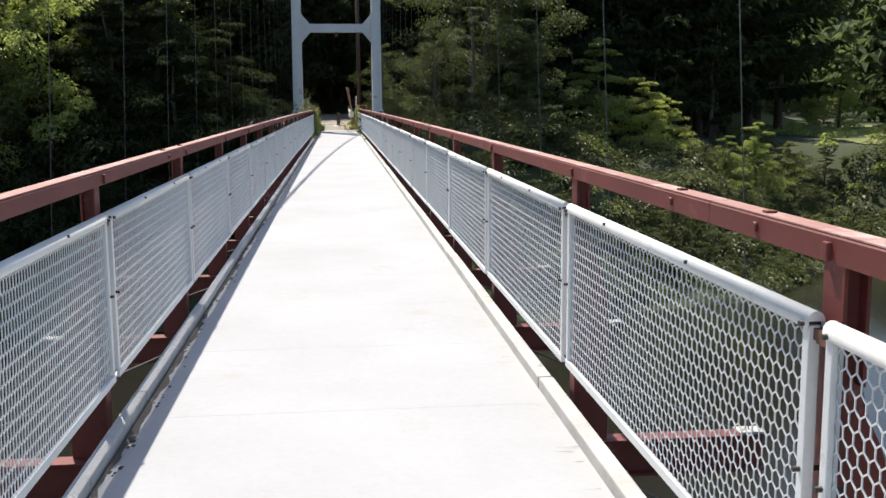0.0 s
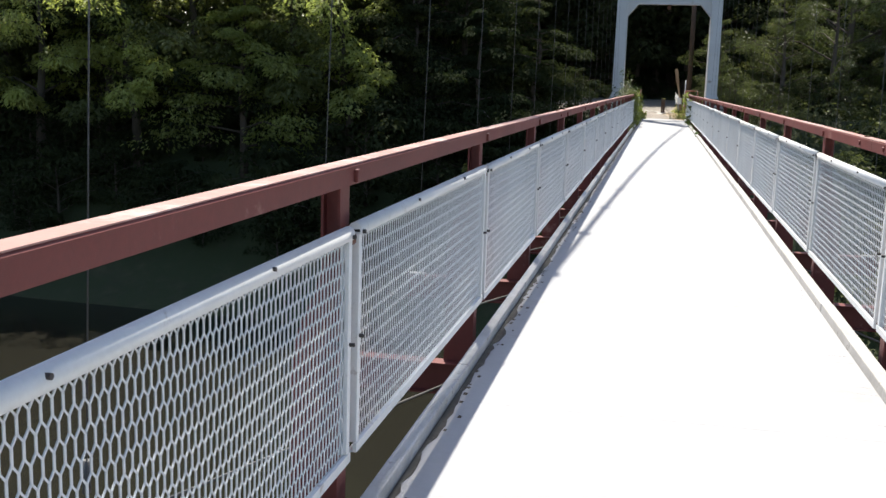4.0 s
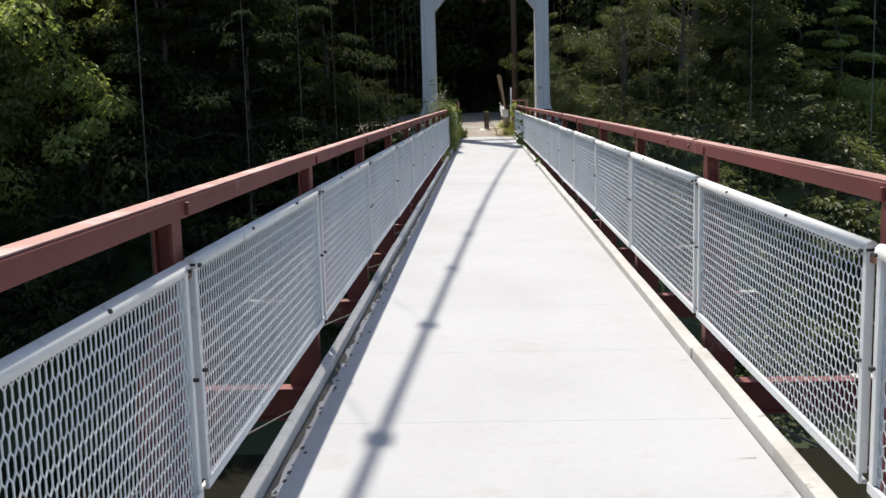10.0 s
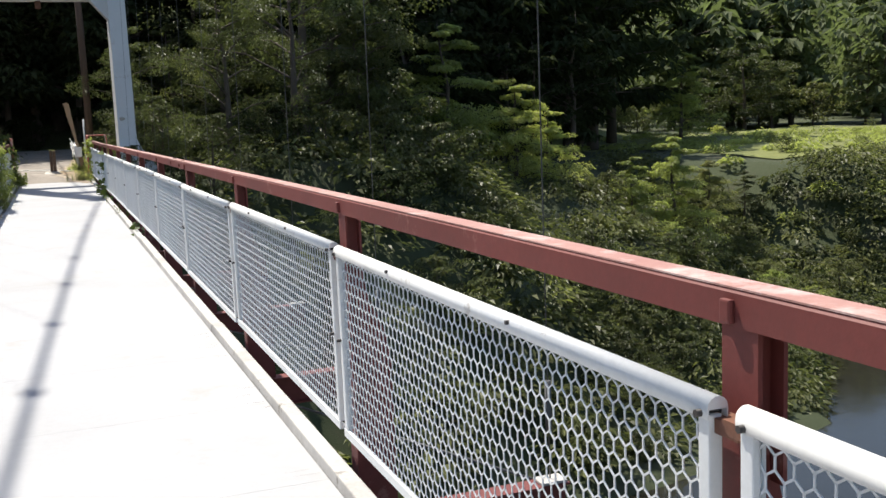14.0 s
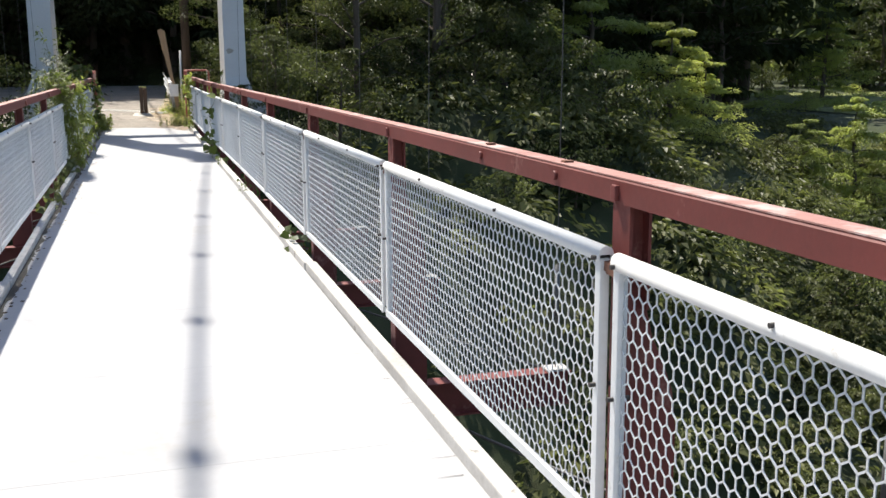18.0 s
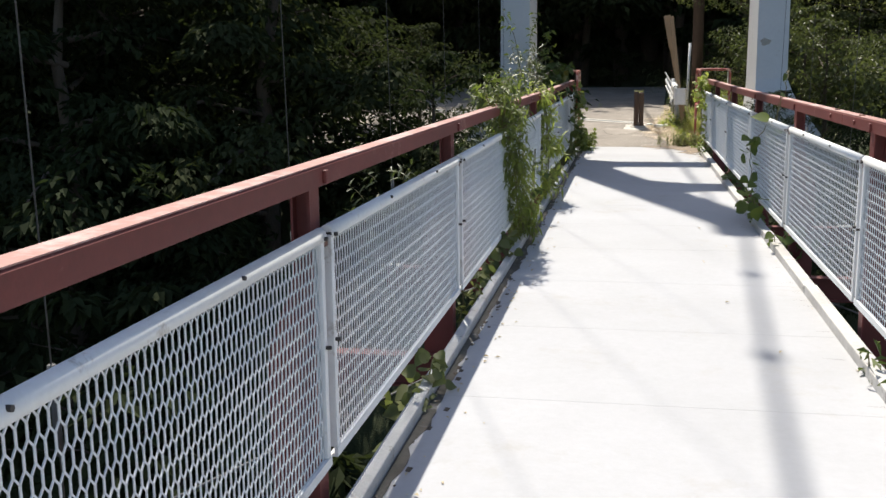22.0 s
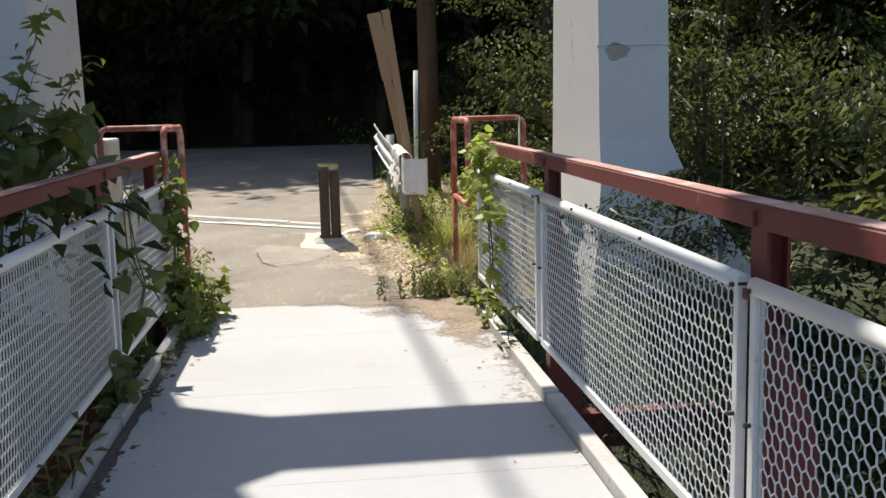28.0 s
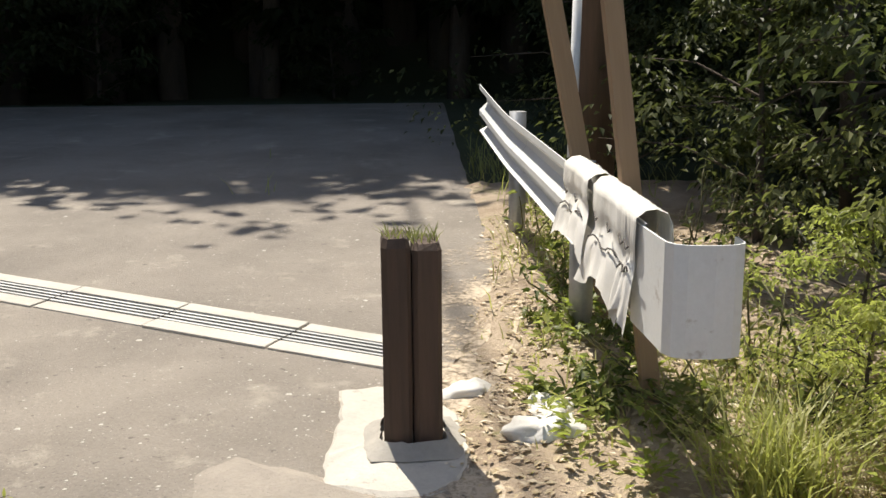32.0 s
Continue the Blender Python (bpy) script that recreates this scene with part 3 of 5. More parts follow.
TTOP = 13.75
for side in (1, -1):
    g = Geo().tube([(side * cable_x(y), y, cable_z(y)) for y in [S * FIRST + i * 1.5 for i in range(int((49.2 - S * FIRST) / 1.5) + 1)] + [49.2]] + [(side * 2.13, 49.9, 13.75), (side * 2.13, 64, 10.4), (side * 2.13, 80, 6.6)], 0.028, 8)
    lone("main_cable", g, GALV, "steel main suspension cable running over the tower", "cable", "suspension cables")
    for i in range(FIRST, LAST + 1):
        yb = S * i - 0.01
        zt = cable_z(yb)
        h = thing("hanger", "thin galvanised hanger rod from cable to crossbeam", "hanger rod", "hanger rods")
        p, q = Vector((side * 1.9, yb, -0.315 + fall(yb))), Vector((side * cable_x(yb), yb, zt))
        rod = part("rod", Geo().tube([p, q], 0.003, 6), DULL, h)
        part("clamp", Geo().box((side * cable_x(yb) - 0.05, yb - 0.07, zt - 0.06), (side * cable_x(yb) + 0.05, yb + 0.07, zt + 0.05), 0.015), GALV, rod)
        part("turnbuckle", Geo().tube([p + (q - p) * 0.03, p + (q - p) * 0.06], 0.014, 6), DULL, rod)

# ---- tower ----
tower = thing("bridge_tower", "grey-painted steel portal tower with two crossbars", "bridge tower")
for side in (1, -1):
    g = Geo()
    pts, fcs = [], []
    for z, xi, xo, ya, yb in ((-2.5, 1.62, 2.95, 48.3, 50.3), (0.0, 1.70, 2.75, 48.5, 50.1), (0.6, 1.77, 2.34, 48.6, 50.0), (0.85, 1.775, 2.24, 48.66, 50.0), (5.2, 1.775, 2.22, 48.8, 49.75), (TTOP, 1.775, 2.22, 48.95, 49.5)):
        dx = 0.0 if side > 0 else 0.05
        pts += [(side * xi + dx, ya, z), (side * xo + dx, ya, z), (side * xo + dx, yb, z), (side * xi + dx, yb, z)]
    for lv in range(5):
        for kk in range(4):
            a, b = lv * 4 + kk, lv * 4 + (kk + 1) % 4
            fcs.append((a, b, b + 4, a + 4) if side > 0 else (a, a + 4, b + 4, b))
    fcs.append((20, 21, 22, 23))
    part("leg", g.add(pts, fcs), TOWERM, tower)
    part("saddle", Geo().box((side * 2.02 - 0.3, 48.8, TTOP), (side * 2.02 + 0.3, 49.65, TTOP + 0.3), 0.12), TOWERM, tower)
for z0, z1 in ((4.62, 5.02), (8.8, 9.25)):
    out = [(-1.725, z0 - 0.52), (-1.28, z0), (1.33, z0), (1.775, z0 - 0.52), (1.775, z1 + 0.52), (1.33, z1), (-1.28, z1), (-1.725, z1 + 0.52)]
    part("crossbar", Geo().prism(out, 49.0, 49.45), TOWERM, tower)
for sx0, sx1 in ((1.772, 2.243), (-2.193, -1.722)):
    part("weld_seam", Geo().box((sx0 - 0.002, 48.672, 1.44), (sx1 + 0.002, 48.72, 1.452), 0.004), TOWERM, tower)
part("rust_patch", Geo().prism([(1.9 + (0.075 + 0.015 * math.sin(5 * a)) * math.cos(a), 1.405 + (0.055 + 0.012 * math.cos(3 * a)) * math.sin(a)) for a in (0.35 * q for q in range(18))], 48.672, 48.70), CONC, tower, "dull brown stain")
part("crossbar", Geo().box((-1.725, 48.98, TTOP - 0.5), (1.775, 49.47, TTOP - 0.05)), TOWERM, tower)
part("lamp_bracket", Geo().box((-0.06, 49.16, 4.42), (0.09, 49.3, 4.62), 0.03), RUST, tower, "small brown fitting under the crossbar")

# ---- trees ----
def tree_parts(seed, height, spread, leaves, leaf_len, layered=False, base=0.15, droop=0.0, tufts=5):
    """A trunk with limbs, and a crown of leaf sprays with gaps."""
    r = random.Random(seed)
    wood, crown = Geo(), Geo()
    lean = Vector((r.uniform(-0.06, 0.06), r.uniform(-0.06, 0.06), 1))
    trunk = [Vector((0, 0, -0.4))] + [lean * height * t + Vector((r.uniform(-1, 1), r.uniform(-1, 1), 0)) * 0.03 * height * t for t in (0.2, 0.4, 0.6, 0.8, 0.97)]
    wood.tube(trunk, [height * 0.018 * s for s in (1.3, 1, 0.8, 0.55, 0.3, 0.08)], 7)
    limbs = []
    n_limb = 15 if not layered else 20
    for i in range(n_limb):
        t = base + (0.97 - base) * (i + r.random()) / n_limb
        a = i * 2.4 + r.uniform(-0.5, 0.5)
        ring = math.sin(math.pi * min(1, (t - base * 0.6) / (1 - base * 0.6)) ** 0.75) if not layered else (1.05 - t) ** 0.75
        out = spread * max(0.22, ring) * r.uniform(0.7, 1.15)
        p = lean * height * t
        rise = (0.35 if not layered else 0.08) * out * r.uniform(0.3, 1.2) - droop * out
        q = p + Vector((math.cos(a) * out, math.sin(a) * out, rise))
        mid = (p + q) / 2 + Vector((0, 0, 0.10 * out))
        wood.tube([p, mid, q], [height * 0.006, height * 0.004, height * 0.0012], 5, False)
        limbs.append((p, mid, q, out))
    clumps = []
    for p, mid, q, out in limbs:
        for c in range(tufts):
            t = 0.3 + 0.75 * c / (tufts - 1)
            o = p.lerp(mid, min(1, t * 2)) if t < 0.5 else mid.lerp(q, t * 2 - 1)
            side = Vector((r.uniform(-1, 1), r.uniform(-1, 1), r.uniform(-0.6, 0.6) * (0.75 if layered else 1)))
            clumps.append((o + side * out * 0.24, max(0.06 * spread, out * r.uniform(0.15, 0.30)), (q - p).normalized()))
    per = max(4, leaves // len(clumps))
    flat = 0.46 if layered else 0.62
    for o, rad, d in clumps:
        for _ in range(per):
            # leaves lie like shingles over each tuft, most of them on its upper side
            v = Vector((r.gauss(0, 1), r.gauss(0, 1), r.gauss(0.35, 0.8))).normalized()
            k = rad * (0.55 + 0.5 * r.random() ** 0.7)
            at = o + Vector((v.x * k, v.y * k, v.z * k * flat)) + d * (v.dot(d) * k * 0.35)
            at.z -= 0.18 * rad * (v.x * v.x + v.y * v.y)
            along = Vector((v.x + r.uniform(-0.5, 0.5), v.y + r.uniform(-0.5, 0.5), -0.35 + r.uniform(-0.35, 0.3))).normalized()
            nrm = Vector((v.x * 0.55 + r.uniform(-0.3, 0.3), v.y * 0.55 + r.uniform(-0.3, 0.3), 0.75 + 0.4 * v.z))
            L = leaf_len * r.uniform(0.6, 1.3)
            crown.leaf(at, along, nrm, L, L * r.uniform(0.4, 0.6))
    return wood.mesh("trunk"), crown.mesh("crown")


KINDS = {
    "broad": [tree_parts(s, 10, 3.6, 14000, 0.19) for s in (1, 2)],
    "layered": [tree_parts(s, 9, 3.8, 14000, 0.19, True, 0.10, 0.06, 7) for s in (3, 4)],
    "wood": [tree_parts(s, 10, 3.8, 6500, 0.27, False, 0.1) for s in (11, 12, 13)],
    "tall": [tree_parts(s, 12, 3.4, 1900, 0.55, False, 0.12, 0.0, 4) for s in (5, 6)],
    "distant": [tree_parts(s, 12, 5.0, 620, 1.4, False, 0.1, 0.0, 3) for s in (9, 10)],
    "bush": [tree_parts(s, 3.0, 2.1, 1800, 0.2, False, 0.05, 0.0, 4) for s in (7, 8)],
    "near": [tree_parts(s, 8, 3.0, 13000, 0.095, False, 0.08) for s in (15, 16)],
    "shrub": [tree_parts(s, 3.0, 1.9, 3600, 0.11, False, 0.04) for s in (17, 18)],
}


def plant(kind, x, y, size, mat, label, category="tree", group="riverside trees", z=None):
    wood, crown = rnd.choice(KINDS[kind])
    z = ground_z(x, y) if z is None else z
    ob = thing("tree" if category == "tree" else "bush", label, category, group)
    ob.matrix_basis = Matrix.Translation((x, y, z - 0.1)) @ Matrix.Rotation(rnd.uniform(0, 6.28), 4, "Z") @ Matrix.Diagonal((size * rnd.uniform(0.9, 1.1), size * rnd.uniform(0.9, 1.1), size, 1))
    part("trunk", wood, BARK, ob)
    c = part("crown", crown, None, ob)
    if not crown.materials:
        crown.materials.append(mat)
    c.material_slots[0].link = "OBJECT"
    c.material_slots[0].material = mat
    return ob


for kind, x, y, size, mat in (
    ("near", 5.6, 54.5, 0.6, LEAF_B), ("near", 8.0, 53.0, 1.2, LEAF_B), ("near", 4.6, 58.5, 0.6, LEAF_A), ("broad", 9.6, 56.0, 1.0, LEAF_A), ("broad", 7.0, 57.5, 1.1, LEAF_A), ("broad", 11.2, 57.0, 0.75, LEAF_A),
    ("broad", 9.9, 53.0, 0.55, LEAF_A), ("layered", 31.5, 60.0, 0.3, LEAF_A), ("layered", 45.8, 86.0, 0.8, LEAF_LIT), ("wood", 66, 104, 1.0, LEAF_A),
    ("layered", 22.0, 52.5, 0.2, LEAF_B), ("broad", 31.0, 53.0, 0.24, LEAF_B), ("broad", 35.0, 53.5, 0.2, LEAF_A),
    ("wood", 44, 55, 0.3, LEAF_A), ("wood", 50, 58, 0.32, LEAF_A), ("wood", 56, 62, 0.45, LEAF_B), ("wood", 62, 66, 0.5, LEAF_HAZE), ("wood", 76, 120, 1.0, LEAF_HAZE), ("wood", 71, 106, 0.8, LEAF_B), ("wood", 76, 112, 1.1, LEAF_HAZE),
    ("wood", 84, 92, 0.8, LEAF_HAZE), ("wood", 80, 102, 0.9, LEAF_HAZE), ("near", 5.0, 49.8, 0.7, LEAF_A), ("near", 7.0, 50.0, 0.8, LEAF_A), ("near", 2.75, 53.6, 0.55, LEAF_B)):
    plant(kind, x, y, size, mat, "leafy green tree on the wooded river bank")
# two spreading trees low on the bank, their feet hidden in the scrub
for x, y, size, mat, z in ((17.0, 62.0, 0.86, LEAF_LIT, -2.2), (19.4, 60.5, 0.66, LEAF_LIT, -3.0), (21.4, 61.5, 0.5, LEAF_LIT, -2.9), (25.8, 57.5, 0.6, LEAF_LIT, -5.3), (24.2, 58.5, 0.42, LEAF_LIT, -4.6), (28.2, 58.5, 0.4, LEAF_B, -4.8)):
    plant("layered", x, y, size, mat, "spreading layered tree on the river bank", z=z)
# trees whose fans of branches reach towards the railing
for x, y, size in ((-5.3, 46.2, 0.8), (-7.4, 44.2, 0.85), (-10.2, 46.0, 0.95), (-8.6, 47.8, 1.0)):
    plant("layered", x, y, size, LEAF_SHADE, "layered green tree beside the bridge", group="wood beside the bridge")
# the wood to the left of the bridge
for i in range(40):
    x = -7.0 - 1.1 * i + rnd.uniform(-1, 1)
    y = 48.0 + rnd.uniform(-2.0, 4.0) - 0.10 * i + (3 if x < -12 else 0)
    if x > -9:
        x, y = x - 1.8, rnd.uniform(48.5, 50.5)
    plant("wood" if x < -11 else "near", x, y, rnd.uniform(0.75, 1.25), rnd.choice([LEAF_A, LEAF_B, LEAF_SHADE]) if x < -11 else LEAF_SHADE, "leafy green tree in the wood beside the bridge", group="wood beside the bridge")
# every second tree gets the leaf colour brightened as if by sun
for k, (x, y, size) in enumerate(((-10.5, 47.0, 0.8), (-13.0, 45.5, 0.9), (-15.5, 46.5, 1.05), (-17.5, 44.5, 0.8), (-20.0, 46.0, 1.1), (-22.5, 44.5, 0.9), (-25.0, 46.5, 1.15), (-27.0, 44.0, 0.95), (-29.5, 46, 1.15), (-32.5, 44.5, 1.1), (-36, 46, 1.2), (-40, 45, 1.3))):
    plant("broad" if k % 3 else "layered", x, y, size * 1.2, LEAF_LIT if k % 2 else LEAF_B, "sunlit yellow-green tree at the edge of the wood", group="wood beside the bridge", z=-2.8)
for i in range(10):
    plant("bush", -6.6 - 1.0 * i + rnd.uniform(-0.3, 0.3), rnd.uniform(49.2, 51.5), rnd.uniform(0.7, 1.0), LEAF_SHADE, "bush with leaves darkened for shade at the edge of the lane", "bush", "bank bushes")
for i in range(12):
    plant("bush", -3.8 - 0.9 * i + rnd.uniform(-0.3, 0.3), rnd.uniform(46.9, 47.8), rnd.uniform(0.6, 0.9), LEAF_SHADE, "bush with leaves darkened for shade at the edge of the lane", "bush", "bank bushes")
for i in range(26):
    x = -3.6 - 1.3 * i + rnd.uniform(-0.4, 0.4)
    plant("bush", x, rnd.uniform(41.0, 46.5), rnd.uniform(0.8, 1.5), LEAF_SHADE, "bush with leaves darkened for shade on the river bank", "bush", "bank bushes")
# the hillside behind the tower, shade put into its leaf colour: low at the lane, taller further up
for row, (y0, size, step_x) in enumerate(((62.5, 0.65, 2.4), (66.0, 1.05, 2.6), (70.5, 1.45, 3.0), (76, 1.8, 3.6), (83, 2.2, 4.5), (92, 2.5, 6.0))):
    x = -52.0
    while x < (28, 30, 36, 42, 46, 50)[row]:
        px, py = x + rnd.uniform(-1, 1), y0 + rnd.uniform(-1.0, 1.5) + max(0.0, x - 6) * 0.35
        plant("tall", px, py, size * rnd.uniform(0.85, 1.15), LEAF_SHADE, "tall tree on the shaded hillside, leaves darkened for shade", group="hillside trees")
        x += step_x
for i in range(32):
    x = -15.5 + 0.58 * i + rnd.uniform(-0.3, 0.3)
    plant("wood", x, (63.0, 64.4)[i % 2] + rnd.uniform(-0.4, 0.4), rnd.uniform(1.02, 1.1) + 0.13 * (i % 2), LEAF_SHADE, "tall tree on the shaded hillside, leaves darkened for shade", group="hillside trees")
# low growth on the banks
for i in range(72):
    x = 10 + 36 * rnd.random()
    y = shore(x) + rnd.uniform(0.3, 8.5 if x < 22 else 5.0)
    plant("bush", x, y, rnd.uniform(0.28, 0.5) if x < 28 else rnd.uniform(0.22, 0.4), rnd.choice([LEAF_A, LEAF_A, LEAF_B, LEAF_SHADE] if x < 24 else [LEAF_A, LEAF_B, LEAF_B, LEAF_LIT]), "green bush on the river bank", "bush", "bank bushes")
for i in range(34):
    x, y = rnd.uniform(34, 80), rnd.choice([rnd.uniform(104, 112), rnd.uniform(55, 70), rnd.uniform(55, 100)])
    plant("bush", x, y, rnd.uniform(0.2, 0.45) if y < 104 else rnd.uniform(1.2, 2.0), rnd.choice([LEAF_B, LEAF_LIT, LEAF_A]), "rough green scrub on the meadow", "bush", "meadow scrub")
for i in range(46):
    x = rnd.uniform(-34, 32)
    y = shore(x) + rnd.uniform(1.5, 8.0)
    if abs(x) < 3.4 and y > 42.5 or 3 < x < 5 and y > 47:
        continue
    plant("bush", x, y, rnd.uniform(0.3, 0.5) if x > 3 else rnd.uniform(0.6, 1.1), rnd.choice([LEAF_A, LEAF_B, LEAF_SHADE]) if x > 3 else LEAF_SHADE, "green bush on the river bank", "bush", "bank bushes")
for x, y, size, mat in ((2.2, 51.5, 0.42, LEAF_B), (3.1, 50.2, 0.7, LEAF_A), (2.0, 53.2, 0.5, LEAF_A), (2.8, 54.2, 0.6, LEAF_SHADE), (1.7, 55.0, 0.45, LEAF_SHADE), (3.6, 52.0, 0.55, LEAF_B), (2.0, 56.5, 0.6, LEAF_SHADE), (2.9, 51.6, 0.75, LEAF_A), (4.2, 53.6, 0.7, LEAF_SHADE), (3.2, 55.6, 0.8, LEAF_SHADE),
                        (4.0, 47.2, 0.8, LEAF_A), (2.9, 45.8, 0.6, LEAF_A), (2.1, 46.7, 0.5, LEAF_SHADE), (2.5, 45.4, 0.6, LEAF_SHADE), (3.0, 47.0, 0.5, LEAF_SHADE), (2.0, 47.9, 0.35, LEAF_SHADE), (1.9, 49.95, 0.22, LEAF_LIT), (1.6, 51.3, 0.25, LEAF_LIT), (1.35, 50.75, 0.2, LEAF_LIT), (-3.9, 50.3, 0.7, LEAF_SHADE), (-5.4, 51.5, 0.8, LEAF_SHADE), (-3.0, 47.0, 0.9, LEAF_SHADE), (-2.6, 45.6, 0.75, LEAF_SHADE)):
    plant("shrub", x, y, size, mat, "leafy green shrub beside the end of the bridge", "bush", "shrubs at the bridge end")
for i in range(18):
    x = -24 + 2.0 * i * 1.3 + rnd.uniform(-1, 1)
    plant("bush", x, 61.3 + rnd.uniform(-0.3, 1.2) + max(0, x - 3) * 0.4, rnd.uniform(0.35, 0.6), LEAF_SHADE, "low shrub with shade-darkened leaves at the far edge of the lane", "bush", "lane-side shrubs")
for i in range(30):
    x = rnd.uniform(5.5, 31)
    y = shore(x) + rnd.uniform(6.0, 13.0)
    plant("bush", x, y, rnd.uniform(0.35, 0.7), rnd.choice([LEAF_A, LEAF_A, LEAF_B, LEAF_SHADE]), "green bush on top of the river bank", "bush", "bank bushes")
for i in range(16):
    x = rnd.uniform(18.5, 30)
    plant("bush", x, shore(x) + rnd.uniform(2.0, 9.0), rnd.uniform(0.3, 0.5), rnd.choice([LEAF_B, LEAF_LIT, LEAF_B]), "green bush on the river bank", "bush", "bank bushes")
# undergrowth that hides the soil of the right-hand bank
r = random.Random(77)
for mat, label, n in ((LEAF_A, "dense green undergrowth covering the river bank", 330), (LEAF_B, "yellow-green undergrowth in patches on the river bank", 170), (LEAF_LIT, "pale rough grass and scrub on the meadow", 150)):
    g = Geo()
    for _ in range(n):
        x = r.uniform(3.6, 48)
        y = shore(x) + r.uniform(0.5, 17 if x < 30 else 9)
        if mat is LEAF_LIT:
            x, y = r.uniform(33, 66), r.uniform(54, 92)
        if x < 5.0 and y > 48.0:
            continue
        o, rad = Vector((x, y, ground_z(x, y))), r.uniform(0.45, 1.1) * (0.7 if mat is LEAF_LIT else 1)
        for _ in range(150):
            v = Vector((r.gauss(0, 1), r.gauss(0, 1), abs(r.gauss(0.2, 0.7)))).normalized()
            k = rad * r.uniform(0.7, 1.1)
            L = r.uniform(0.14, 0.34)
            g.leaf(o + Vector((v.x * k * 1.3, v.y * k * 1.3, v.z * k * 0.8)), Vector((v.x + r.uniform(-0.5, 0.5), v.y + r.uniform(-0.5, 0.5), r.uniform(-0.6, 0.2))), Vector((v.x * 0.5 + r.uniform(-0.3, 0.3), v.y * 0.5 + r.uniform(-0.3, 0.3), 0.8)), L, L * r.uniform(0.4, 0.6))
    lone("undergrowth", g, mat, label, "undergrowth", kind="stuff")
# far woods across the river, haze put into their leaf colour
g, bark = Geo(), Geo()
for i in range(260):
    a, d = radians(rnd.uniform(20, 76)), rnd.uniform(105, 330)
    x, y = d * math.sin(a), d * math.cos(a)
    if 34 < x < 80 and 56 < y < 108:
        continue
    wood, crown = rnd.choice(KINDS["distant"])
    k = rnd.uniform(0.8, 1.4) * (1 if d < 180 else 1.6)
    m = Matrix.Translation((x, y, ground_z(x, y) - 0.1)) @ Matrix.Rotation(rnd.uniform(0, 6.28), 4, "Z") @ Matrix.Scale(k, 4)
    g.add([m @ v.co for v in crown.vertices], [tuple(p.vertices) for p in crown.polygons])
    bark.add([m @ v.co for v in wood.vertices], [tuple(p.vertices) for p in wood.polygons])
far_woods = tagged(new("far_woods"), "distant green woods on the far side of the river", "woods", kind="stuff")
part("crowns", g, LEAF_HAZE, far_woods)
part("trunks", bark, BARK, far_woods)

# ---- the end of the bridge ----
RZ = road_z


def pipe_frame(side, x, y0, y1):
    """Bent red pipe guard: one loop along the bridge, one turned outwards."""
    ob = thing("pipe_guard", "rusty red bent-pipe guard frame beside the end of the bridge", "guard frame", "pipe guards")
    zt, zb = 0.985, 0.42

    def loop(a, b):
        a, b = Vector(a), Vector(b)
        d = (b - a).normalized() * 0.05
        up = Vector((0, 0, 0.05))
        return [a + Vector((0, 0, zb)), a + Vector((0, 0, zt - 0.05)), a + Vector((0, 0, zt - 0.015)) + d * 0.3, a + Vector((0, 0, zt)) + d, b + Vector((0, 0, zt)) - d, b + Vector((0, 0, zt - 0.015)) - d * 0.3,
                b + Vector((0, 0, zt)) - up, b + Vector((0, 0, zb)) + up, b + Vector((0, 0, zb + 0.015)) - d * 0.3, b + Vector((0, 0, zb)) - d, a + Vector((0, 0, zb)) + d * 0.2]
    a, b, c = (x, y1, 0), (x, y0, 0), (x + side * 0.53, y1 + 0.02, 0)
    part("loop", Geo().tube(loop(a, b), 0.021, 8), RUSTPIPE, ob)
    part("loop", Geo().tube(loop((x, y1 + 0.02, 0), c), 0.021, 8), RUSTPIPE, ob)
    for q in (a, c):
        part("leg", Geo().tube([(q[0], q[1] + 0.01, RZ(y1) - 0.15), (q[0], q[1] + 0.01, zb + 0.02)], 0.02, 8), RUSTPIPE, ob)
    return ob


pipe_frame(1, 0.957, 48.95, 49.7)
pipe_frame(-1, -0.955, 48.55, 49.25)
lone("white_strip", Geo().box((1.45, 49.69, 0.64), (1.457, 49.735, 0.985), 0.002), CLOTH, "narrow white plastic strip hanging from the guard frame", "plastic strip")

lone("wire", Geo().tube([(1.075, 45.08, 0.765), (1.078, 45.2, 0.735), (1.08, 45.33, 0.70), (1.082, 45.46, 0.684), (1.08, 45.65, 0.69), (1.07, 45.85, 0.68), (1.06, 45.95, 0.695)], 0.003, 6), KERB, "loose pale wire hanging from the handrail", "wire")
lone("concrete_block", Geo().box((-2.02, 49.86, RZ(50) - 0.25), (-1.565, 50.32, 0.9), 0.02), PALE, "pale concrete block behind the tower leg", "concrete block")

